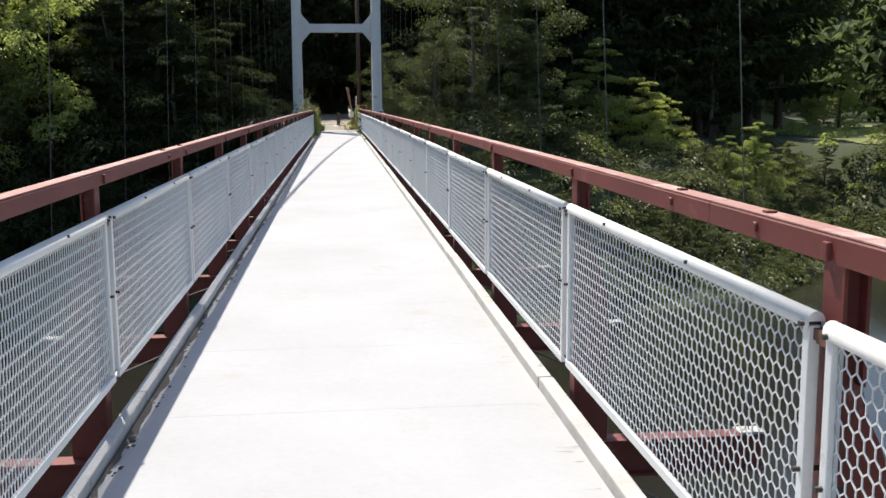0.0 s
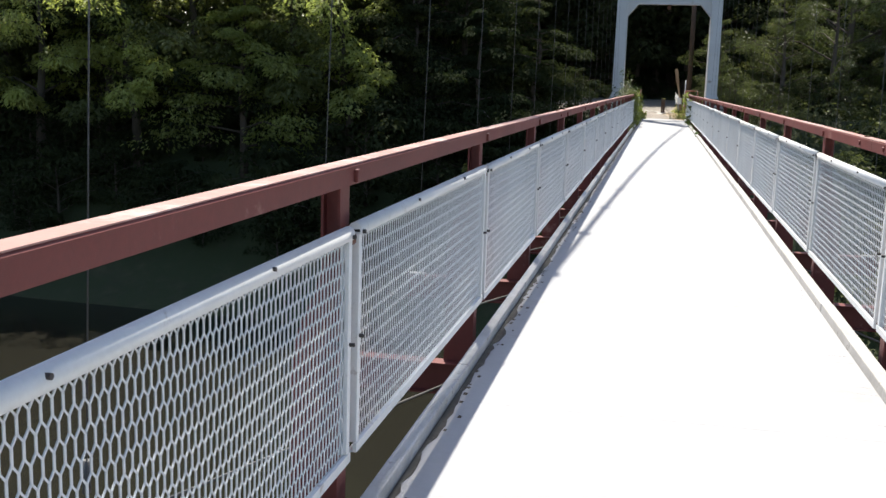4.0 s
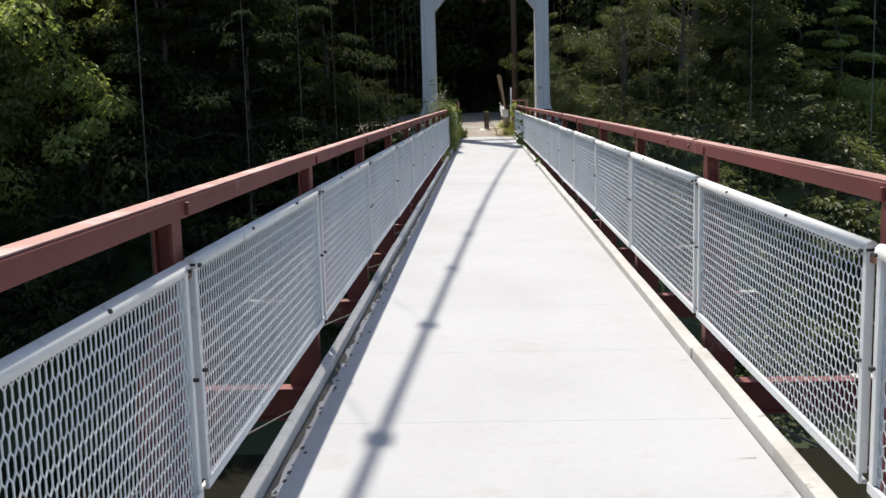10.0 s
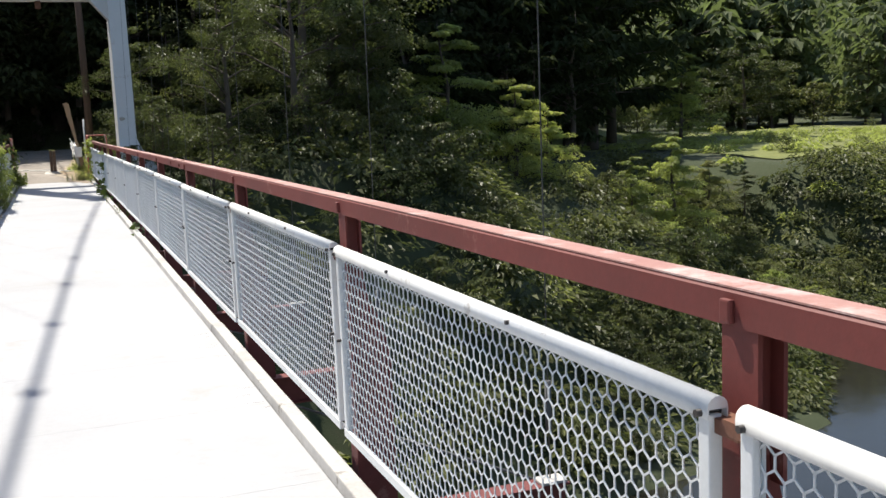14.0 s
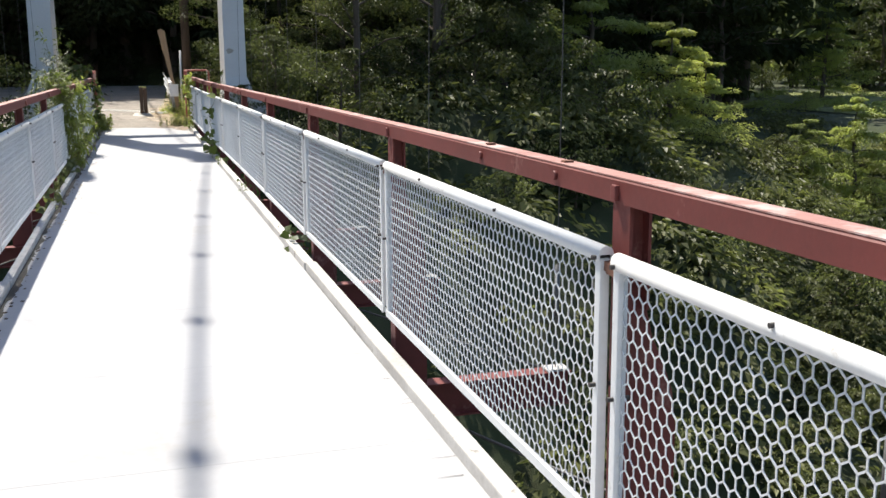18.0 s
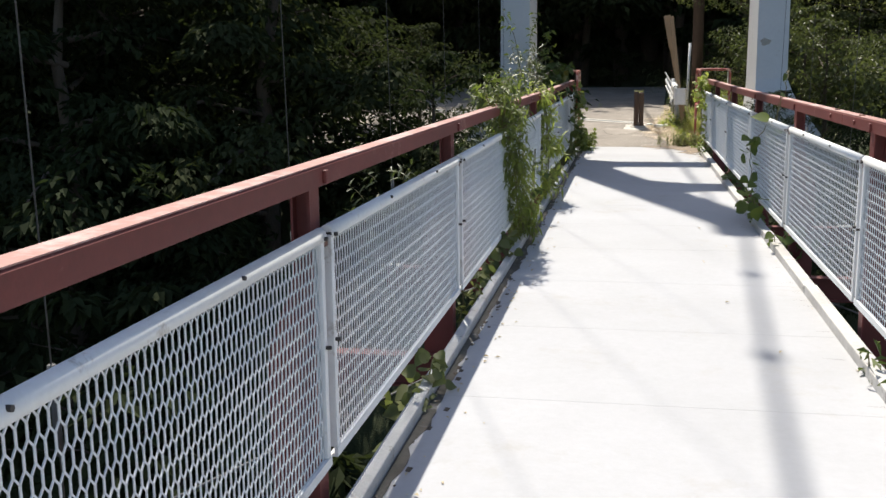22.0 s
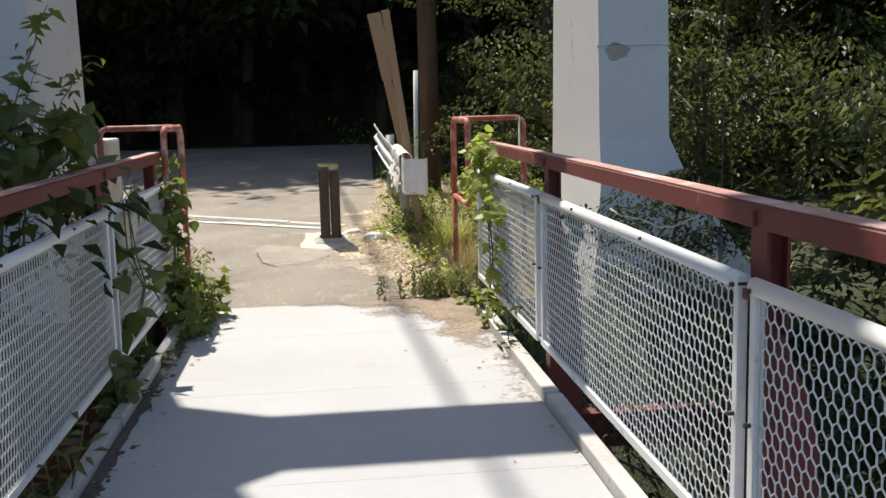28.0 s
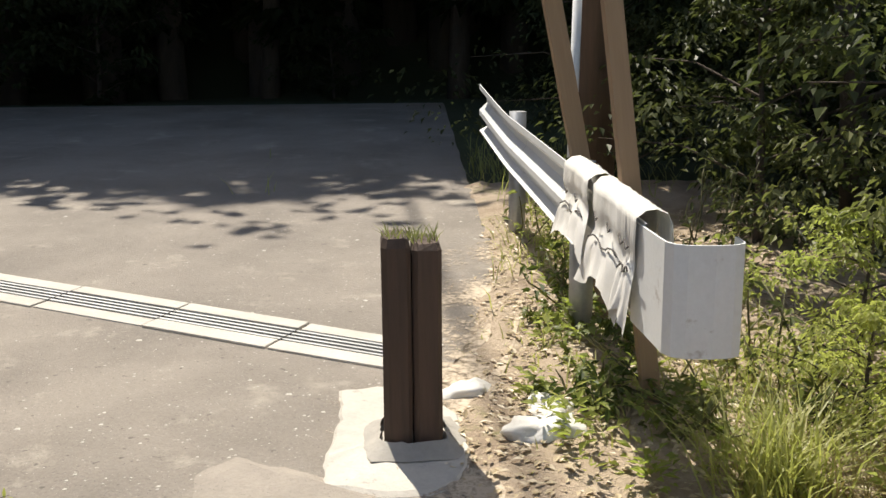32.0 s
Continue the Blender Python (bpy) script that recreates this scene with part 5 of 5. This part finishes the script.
# end of the right-hand railing
thicket("climbing_vine", "yellow-green vine heaped over the end of the handrail", [((0.97, 48.55, 0.9), (0.05, 0.1, 0.08), 45), ((0.96, 48.38, 0.84), (0.06, 0.2, 0.12), 140), ((0.93, 48.25, 0.7), (0.06, 0.22, 0.1), 90), ((0.94, 47.98, 0.58), (0.03, 0.14, 0.1), 45), ((0.945, 47.95, 0.35), (0.02, 0.08, 0.14), 30), ((0.945, 48.0, 0.1), (0.02, 0.08, 0.12), 18)], broad_leaf, 0.058, BRIGHT, 23, droop=0.9)
vine("climbing_vine", "thin dark-leaved vine behind the wire mesh", [[on_rail(1, 47.2, 0.1, 0.05), on_rail(1, 47.1, 0.45, 0.07), on_rail(1, 47.0, 0.78, 0.07)], [on_rail(1, 46.9, 0.4, 0.08), on_rail(1, 46.6, 0.6, 0.08), on_rail(1, 46.45, 0.72, 0.07)]], 13, 0.085, 0.03, 24)
vine("tendril", "pale bare tendril beside the handrail", [[on_rail(1, 46.2, 0.72, 0.02), on_rail(1, 46.0, 0.68, 0.0), on_rail(1, 45.8, 0.69, 0.0), on_rail(1, 45.6, 0.72, 0.03)]], 1, 0.04, 0.01, 26)
thicket("leafy_shrub", "dull leafy growth behind the last railing panel", [((1.35, 46.9, -0.55), (0.2, 0.5, 0.3), 110), ((1.35, 47.7, -0.4), (0.2, 0.5, 0.35), 150), ((1.3, 48.4, -0.35), (0.18, 0.4, 0.3), 130), ((1.15, 47.9, 0.05), (0.06, 0.5, 0.2), 50)], lance_leaf, 0.075, GLOSSY, 28, "shrub")
thicket("climbing_vine", "yellowing creeper at the end of the kerb", [((0.98, 48.75, -0.12), (0.06, 0.25, 0.08), 45), ((0.97, 48.4, -0.05), (0.03, 0.2, 0.06), 20), ((1.02, 48.1, -0.25), (0.04, 0.2, 0.08), 25)], broad_leaf, 0.06, FRESH, 27)
# left-hand railing: dense clumps with bare panel between
thicket("climbing_vine", "dense leafy vine spilling over the handrail to the kerb", [((-1.03, 39.55, 0.98), (0.13, 0.34, 0.1), 460), ((-0.97, 39.6, 0.78), (0.1, 0.34, 0.15), 420), ((-0.93, 39.7, 0.5), (0.08, 0.32, 0.2), 520), ((-0.92, 39.9, 0.2), (0.08, 0.34, 0.2), 480), ((-0.93, 40.2, -0.05), (0.08, 0.36, 0.14), 320), ((-0.96, 40.7, -0.2), (0.07, 0.4, 0.1), 140)], lance_leaf, 0.074, FRESH, 60)
vine("climbing_vine", "long sprigs standing above the vine on the handrail", [[on_rail(-1, 39.2, 0.95, 0.05), on_rail(-1, 39.05, 1.05, 0.07), on_rail(-1, 38.98, 1.08, 0.1)], [on_rail(-1, 39.5, 1.0, 0.04), on_rail(-1, 39.5, 1.12, 0.08), on_rail(-1, 39.45, 1.17, 0.1)], [on_rail(-1, 39.8, 0.95, 0.06), on_rail(-1, 39.95, 1.1, 0.05), on_rail(-1, 40.05, 1.12, 0.02)]], 16, 0.07, 0.02, 61, FRESH, heart=False)
thicket("climbing_vine", "small dark vine on the wire mesh", [((-0.94, 41.2, 0.05), (0.02, 0.07, 0.12), 14), ((-0.94, 41.25, 0.3), (0.02, 0.06, 0.12), 16), ((-0.94, 41.35, 0.48), (0.02, 0.1, 0.05), 6)], broad_leaf, 0.06, VINE, 62)
thicket("climbing_vine", "bright yellow-green vine on the railing panel", [((-1.0, 42.62, 0.9), (0.11, 0.28, 0.09), 150), ((-0.95, 42.6, 0.7), (0.06, 0.25, 0.14), 140), ((-0.92, 42.55, 0.42), (0.07, 0.36, 0.16), 230), ((-0.93, 42.5, 0.1), (0.06, 0.3, 0.16), 160), ((-0.95, 42.6, -0.15), (0.05, 0.35, 0.1), 60)], lance_leaf, 0.1, BRIGHT, 63)
thicket("climbing_vine", "dark-leaved vine hanging over the last railing panel", [((-0.94, 47.15, 0.78), (0.05, 0.2, 0.08), 10), ((-0.92, 47.16, 0.5), (0.02, 0.12, 0.06), 8), ((-0.92, 47.45, 0.32), (0.02, 0.12, 0.06), 8), ((-0.92, 47.2, 0.2), (0.02, 0.1, 0.05), 6)], broad_leaf, 0.11, VINE, 64, droop=1.2, sprig=2)
thicket("leafy_shrub", "dark broad-leaved shrub leaning over the railing near its end", [((-1.3, 46.3, 0.2), (0.15, 0.35, 0.35), 70), ((-1.25, 46.4, 0.75), (0.15, 0.4, 0.25), 110), ((-1.15, 46.45, 1.1), (0.14, 0.4, 0.16), 130), ((-1.2, 47.2, 0.85), (0.12, 0.35, 0.18), 80)], broad_leaf, 0.1, VINE, 70, "shrub", 0.9)
thicket("climbing_vine", "green vine on the end post of the railing", [((-0.96, 48.75, 0.78), (0.06, 0.2, 0.1), 40), ((-0.94, 48.5, 0.62), (0.05, 0.2, 0.14), 90), ((-0.93, 48.5, 0.35), (0.04, 0.14, 0.14), 50), ((-0.92, 48.5, 0.1), (0.05, 0.16, 0.12), 50)], broad_leaf, 0.07, FRESH, 65)
thicket("weed", "bushy lobed-leaf weed at the end of the deck", [((-0.86, 48.45, -0.08), (0.13, 0.3, 0.16), 150), ((-0.8, 48.8, -0.02), (0.13, 0.22, 0.14), 110), ((-0.95, 48.6, 0.1), (0.08, 0.25, 0.14), 70)], lobed_leaf, 0.085, FRESH, 66, "weed", 0.3)
thicket("weed", "dark lobed-leaf weed beside the deck", [((-0.93, 47.75, -0.2), (0.09, 0.35, 0.1), 80), ((-0.95, 47.1, -0.25), (0.08, 0.3, 0.08), 50)], lobed_leaf, 0.085, VINE, 67, "weed", 0.3)
for seed, (y, top, n, mat) in enumerate(((38.3, 0.5, 45, GLOSSY), (42.6, 0.85, 110, GLOSSY), (43.8, 1.0, 170, FRESH), (45.0, 1.2, 190, GLOSSY), (46.2, 1.3, 190, GLOSSY), (47.4, 1.15, 170, GLOSSY))):
    thicket("leafy_shrub", "leafy shrub with narrow leaves growing up beside the railing", [((-1.5, y - 0.2, -0.6), (0.3, 0.4, 0.3), n // 4), ((-1.5, y, top * 0.4), (0.3, 0.5, 0.3), n), ((-1.45, y, top * 0.75), (0.28, 0.6, 0.24), n), ((-1.5, y + 0.1, top), (0.25, 0.45, 0.14), n // 2)], lance_leaf, 0.085, mat, 90 + seed, "shrub", 0.6)
vine("leafy_shrub", "slender sprigs with narrow leaves rising above the shrubs", [[(-1.45, 46.2, 0.9), (-1.5, 46.5, 1.45), (-1.42, 46.9, 1.8)], [(-1.5, 45.6, 0.9), (-1.6, 45.4, 1.5), (-1.7, 45.2, 1.75)], [(-1.45, 47.6, 0.8), (-1.4, 48.2, 1.25), (-1.38, 48.7, 1.4)], [(-1.4, 46.9, 0.9), (-1.38, 47.3, 1.3), (-1.3, 47.5, 1.62)]], 34, 0.1, 0.035, 99, FRESH, heart=False, category="shrub")
# low weeds along the left kerb and in the gaps
for seed, (x, y, n, h) in enumerate(((-1.02, 36.4, 3, 0.12), (-1.02, 37.9, 3, 0.2), (-1.01, 39.2, 4, 0.25), (-1.02, 40.3, 7, 0.35), (-1.02, 41.4, 5, 0.3), (-1.01, 43.0, 6, 0.3), (-1.01, 44.5, 6, 0.3), (-0.985, 45.8, 6, 0.28), (-0.965, 47.0, 7, 0.3), (-1.03, 49.2, 7, 0.4),
                                     (1.03, 33.3, 2, 0.1), (1.03, 37.0, 2, 0.15), (1.04, 40.0, 3, 0.15), (1.05, 42.3, 4, 0.2), (1.04, 44.2, 3, 0.15), (1.05, 47.6, 4, 0.25))):
    r = random.Random(120 + seed)
    stems = [[(x + r.uniform(-0.05, 0.05), y + r.uniform(-0.3, 0.3), -0.45 + fall(y)), (x + r.uniform(-0.12, 0.12), y + r.uniform(-0.3, 0.3), h * r.uniform(0.4, 1.0) - 0.1 + fall(y))] for _ in range(n)]
    vine("weed", "low leafy weed growing in the gap beside the deck", stems, 34, 0.075, 0.045, 140 + seed, VINE if seed > 8 else LEAF_B, heart=seed % 2 == 0, category="weed")
thicket("weed", "low dense weeds at the foot of the pipe barrier", [((-1.05, 49.75, -0.02), (0.16, 0.35, 0.09), 230), ((-1.12, 50.3, 0.02), (0.16, 0.35, 0.08), 200), ((-1.35, 50.0, 0.03), (0.2, 0.5, 0.12), 160)], lance_leaf, 0.05, GRASS, 68, "weed", 0.2)
thicket("weed", "small bright weeds among the verge litter", [((0.62, 51.3, 0.12), (0.16, 0.3, 0.05), 110), ((0.85, 51.0, 0.13), (0.2, 0.25, 0.08), 130), ((0.7, 51.9, 0.15), (0.2, 0.4, 0.1), 150), ((0.95, 52.6, 0.2), (0.25, 0.5, 0.15), 160)], lobed_leaf, 0.04, FRESH, 69, "weed", 0.2)
# weed clumps right of the lane
for seed, (x, y, rad, h, n) in enumerate(((0.40, 48.95, 0.06, 0.17, 9), (0.62, 49.05, 0.10, 0.27, 26), (0.82, 49.12, 0.09, 0.25, 18), (0.98, 49.25, 0.08, 0.2, 10), (0.72, 49.3, 0.1, 0.22, 12))):
    r = random.Random(180 + seed)
    stems = []
    for _ in range(n):
        px, py = x + r.gauss(0, rad), y + r.gauss(0, rad)
        base = min(ground_z(px, py), -0.2)
        top = h * r.uniform(0.6, 1.1)
        stems.append([(px, py, base - 0.02), (px + r.gauss(0, 0.02), py + r.gauss(0, 0.02), base + 0.5 * top), (px + r.gauss(0, 0.05), py + r.gauss(0, 0.05), base + top)])
    vine("weed", "upright dull green weeds at the end of the deck", stems, 34, 0.055, 0.016, 190 + seed, DULLWEED, heart=False, hang=1.0, category="weed")
for seed, (x, y, n, h, mat) in enumerate(((0.9, 50.9, 8, 0.22, LEAF_B), (0.66, 51.2, 7, 0.2, VINE), (0.75, 52.2, 8, 0.3, VINE), (0.85, 53.2, 8, 0.35, GRASS), (1.15, 51.2, 8, 0.4, LEAF_B),
                                          (-1.25, 50.2, 10, 0.2, LEAF_B), (-1.1, 49.6, 12, 0.16, FRESH), (1.3, 50.9, 10, 0.45, LEAF_B), (1.5, 52.4, 10, 0.6, LEAF_A), (0.95, 51.7, 10, 0.25, FRESH))):
    r = random.Random(200 + seed)
    stems = [[(x + r.gauss(0, 0.1), y + r.gauss(0, 0.1), ground_z(x, y) - 0.02), (x + r.gauss(0, 0.15), y + r.gauss(0, 0.15), ground_z(x, y) + h * r.uniform(0.5, 1.1))] for _ in range(n)]
    vine("weed", "leafy weeds on the verge at the end of the bridge", stems, 20, 0.06, 0.03, 220 + seed, mat, heart=False, category="weed")


def grass(name, label, spots, seed, mat=None):
    """Tufts of bent blades."""
    r = random.Random(seed)
    g = Geo()
    for x, y, rad, n, h in spots:
        for _ in range(n):
            px, py = x + r.gauss(0, rad), y + r.gauss(0, rad)
            if px < lane_edge(py) + 0.03 and py > 48.7 and px > -0.75:
                continue
            p = Vector((px, py, ground_z(px, py) - 0.01))
            d = Vector((r.gauss(0, 0.45), r.gauss(0, 0.45), 1)).normalized()
            b = Vector((d.x, d.y, 0)) * 0.6
            L = h * r.uniform(0.5, 1.2)
            w = Vector((d.y, -d.x, 0)).normalized() * 0.003 if abs(d.x) + abs(d.y) > 1e-3 else Vector((0.003, 0, 0))
            m1, m2 = p + d * L * 0.5, p + (d * 0.9 + b * 0.6 - Vector((0, 0, 0.12))) * L
            g.add([p - w, p + w, m1 + w, m1 - w, m2], [(0, 1, 2, 3), (3, 2, 4)])
    return lone(name, g, mat or GRASS, label, "grass", kind="stuff")


grass("grass", "green and yellowing grass on the verge", [(1.02, 50.55, 0.07, 420, 0.4), (1.35, 50.9, 0.2, 260, 0.3), (0.7, 51.8, 0.2, 160, 0.14), (0.75, 53.2, 0.4, 420, 0.25), (0.85, 55.5, 0.7, 600, 0.3), (1.2, 51.3, 0.3, 300, 0.25), (1.9, 49.0, 0.5, 400, 0.35), (0.6, 50.9, 0.15, 90, 0.1)], 5)
grass("dry_grass", "dry brown grass round the foot of the pipe barrier", [(1.15, 49.75, 0.14, 420, 0.32), (1.3, 50.2, 0.18, 420, 0.3), (1.5, 49.7, 0.2, 260, 0.3), (1.25, 49.35, 0.12, 200, 0.24), (1.0, 49.6, 0.1, 150, 0.16), (-1.0, 49.3, 0.12, 160, 0.2)], 6, HAY)
r = random.Random(9)
g = Geo()
for _ in range(9000):
    x, y = 0.1 + 1.9 * r.random() ** 1.4, r.uniform(48.9, 54)
    if x < lane_edge(y) + r.gauss(0, 0.12) + 0.05:
        continue
    broad = r.uniform(0.012, 0.045)
    g.leaf(Vector((x, y, verge_z(x, y) + 0.006 + r.random() * 0.012)), Vector((r.uniform(-1, 1), r.uniform(-1, 1), r.uniform(-0.05, 0.08))), Vector((r.uniform(-0.15, 0.15), r.uniform(-0.15, 0.15), 1)), broad, broad * 0.5, 0.1)
for _ in range(420):
    x, y = r.choice([r.gauss(0.74, 0.16), r.gauss(-0.79, 0.06)]), r.uniform(35, 49.0)
    if x > 0 and y < 46.8 and r.random() < 0.9:
        continue
    broad = r.uniform(0.012, 0.035)
    g.leaf(Vector((min(0.92, max(-0.87, x)), y, fall(y) + DK + 0.004)), Vector((r.uniform(-1, 1), r.uniform(-1, 1), 0.1)), Vector((r.uniform(-0.3, 0.3), r.uniform(-0.3, 0.3), 1)), broad, broad * 0.5)
lone("leaf_litter", g, LITTER, "dry fallen leaves on the verge and along the deck edges", "leaf litter", kind="stuff")
# earth washed onto the deck corner: a film that thins out in blotches
def film(name, dark, light):
    """Loose soil that covers a surface where its "cover" is high and thins out in blotches."""
    m, nt, b = nodes_of(name)
    blot = noise_of(nt, 3.5, 4, 0.65, "World")
    grain = noise_of(nt, 40, 4, 0.7, "World")
    nt.links.new(ramp_between(nt, blend(nt, 0.5, blot, grain), [(0.36, dark), (0.6, light)]), b.inputs["Base Color"])
    b.inputs["Roughness"].default_value = 0.95
    bumped(nt, b, grain, 0.6, 0.006)
    att = nt.nodes.new("ShaderNodeAttribute")
    att.attribute_name = "cover"
    total = att.outputs["Fac"]
    for tex, amount in ((blot, 3.6), (grain, 2.4)):
        mad = nt.nodes.new("ShaderNodeMath")
        mad.operation = "MULTIPLY_ADD"
        mad.inputs[1].default_value = amount
        nt.links.new(tex, mad.inputs[0])
        nt.links.new(total, mad.inputs[2])
        total = mad.outputs[0]
    rng = nt.nodes.new("ShaderNodeMapRange")
    rng.interpolation_type = "SMOOTHSTEP"
    rng.inputs["From Min"].default_value = 2.55
    rng.inputs["From Max"].default_value = 3.75
    nt.links.new(total, rng.inputs["Value"])
    clear = nt.nodes.new("ShaderNodeBsdfTransparent")
    mix = nt.nodes.new("ShaderNodeMixShader")
    nt.links.new(rng.outputs["Result"], mix.inputs[0])
    nt.links.new(clear.outputs[0], mix.inputs[1])
    nt.links.new(b.outputs[0], mix.inputs[2])
    nt.links.new(mix.outputs[0], nt.nodes["Material Output"].inputs[0])
    return m


EARTHFILM = film("film_of_earth", (0.15, 0.11, 0.078), (0.32, 0.25, 0.185))
SANDFILM = film("film_of_sand", (0.36, 0.29, 0.21), (0.6, 0.5, 0.38))
g = Geo()
nx, ny = 72, 96
pts, cover = [], []
for j in range(ny + 1):
    y = 46.6 + (END - 46.6) * j / ny
    inner = float(np.interp(y, [46.6, 47.43, 47.85, 48.27, 48.5, 48.74, 48.98, 49.1], [1.05, 0.97, 0.86, 0.68, 0.56, 0.45, 0.25, -0.15]))
    for i in range(nx + 1):
        x = -0.86 + (DR + 0.86) * i / nx
        cv = max(-2.2, min(1.0, (x - inner) / 0.3))
        cover.append(cv)
        pts.append((x, y, fall(y) + DK + 0.0015 + 0.008 * max(0.0, cv + 0.6 * noise.noise((x * 6, y * 6, 0)))))
g.add(pts, [(j * (nx + 1) + i, j * (nx + 1) + i + 1, (j + 1) * (nx + 1) + i + 1, (j + 1) * (nx + 1) + i) for j in range(ny) for i in range(nx)], True)
drift = lone("earth_drift", g, EARTHFILM, "brown earth and debris washed onto the deck corner", "earth", kind="stuff")
drift.data.attributes.new("cover", "FLOAT", "POINT").data.foreach_set("value", cover)

g = Geo()
pts, cover = [], []
for j in range(61):
    y = 49.2 + 4.2 * j / 60
    for i in range(19):
        x = lane_edge(y) - 0.75 + 0.95 * i / 18
        cover.append(-1.9 + 2.6 * i / 18)
        pts.append((x, y, RZ(y) + 0.009))
g.add(pts, [(j * 19 + i, j * 19 + i + 1, j * 19 + i + 20, j * 19 + i + 19) for j in range(60) for i in range(18)], True)
sand = lone("sand_film", g, SANDFILM, "sandy soil spread thinly from the verge over the lane", "soil", kind="stuff")
sand.data.attributes.new("cover", "FLOAT", "POINT").data.foreach_set("value", cover)

# fine cracks and grime on the deck
r = random.Random(31)
g = Geo()
for _ in range(150):
    y = r.uniform(-2, 46)
    x0 = DR - 0.002 - r.random() ** 2 * 0.06
    L, w = r.uniform(0.03, 0.12), r.uniform(0.0006, 0.002)
    z = fall(y) + DK + 0.0025
    dy = r.uniform(-0.02, 0.02)
    g.add([(x0, y - w, z), (x0, y + w, z), (x0 - L * 0.5, y + w * 0.8 + dy * 0.4, z), (x0 - L, y + dy, z), (x0 - L * 0.5, y - w * 0.6 + dy * 0.4, z)], [(0, 1, 2, 3, 4)])
lone("deck_crack", g, DARKSTEEL, "short dark cracks along the edge of the deck", "crack", kind="stuff")
g = Geo()
for _ in range(900):
    y = r.uniform(-3, 48.4)
    x = DL + 0.01 + abs(r.gauss(0, 0.028)) + (0.02 if y > 30 else 0) * r.random()
    q = r.uniform(0.004, 0.016) * (1.0 + 0.5 * step(25, 45, y))
    z = fall(y) + DK + 0.001
    g.add([(x - q * 0.6, y - q, z), (x + q * 0.5, y - q * 1.3, z), (x + q * 0.7, y + q, z), (x - q * 0.5, y + q * 1.4, z), (x, y, z + q * 0.35)], [(0, 1, 4), (1, 2, 4), (2, 3, 4), (3, 0, 4)])
lone("grime", g, DARKDIRT, "dark grit and debris gathered along the kerb", "grit", kind="stuff")

# dirty strip along the left-hand kerb
GREYDIRT = surface("black_edge_dirt", (0.11, 0.1, 0.085), (0.05, 0.045, 0.038), 0.95, 6, 50, (0.24, 0.22, 0.2), (0.6, 0.7), 9, bump=0.4, bump_dist=0.004, space="World")
g = Geo()
n = 700
pts = []
for k in range(n + 1):
    y = -4 + 52.4 * k / n
    w = 0.028 + 0.022 * noise.noise((y * 0.9, 3, 1)) + 0.026 * noise.noise((y * 4, 7, 1)) + 0.024 * noise.noise((y * 14, 9, 1)) + 0.02 * step(30, 44, y)
    z = fall(y) + DK + 0.0015
    pts += [(DL, y, z + 0.004), (DL + max(0.008, w) * 0.5, y, z + 0.002), (DL + max(0.012, w), y, z)]
g.add(pts, [(3 * k + c, 3 * k + c + 1, 3 * k + c + 4, 3 * k + c + 3) for k in range(n) for c in (0, 1)], True)
lone("edge_dirt", g, GREYDIRT, "black washed-in dirt along the kerb of the deck", "dirt", kind="stuff")

# low leafy cover on the verge
r = random.Random(63)
for tone, mat in enumerate((LEAF_LIT, BRIGHT, GRASS)):
    g = Geo()
    for _ in range(48):
        y = 49.2 + 5.0 * r.random()
        cx = lane_edge(y) + 0.3 + abs(r.gauss(0, 0.4))
        n, rad, tall = r.randint(8, 26), r.uniform(0.03, 0.1), r.uniform(0.03, 0.15)
        for _ in range(n):
            a = r.uniform(0, 6.28)
            x, yy = cx + rad * math.cos(a) * r.random(), y + rad * math.sin(a) * r.random()
            L = r.uniform(0.025, 0.06)
            g.leaf(Vector((x, yy, ground_z(x, yy) + 0.03 + tall * r.random())), Vector((math.cos(a), math.sin(a), r.uniform(-0.1, 0.9))), Vector((r.uniform(-0.4, 0.4), r.uniform(-0.4, 0.4), 1)), L, L * (0.5 if tone < 2 else 0.16))
    lone("ground_cover", g, mat, ("low olive-green weeds scattered over the verge", "bright yellow-green weeds scattered over the verge", "dry grass wisps scattered over the verge")[tone], "weeds", kind="stuff")
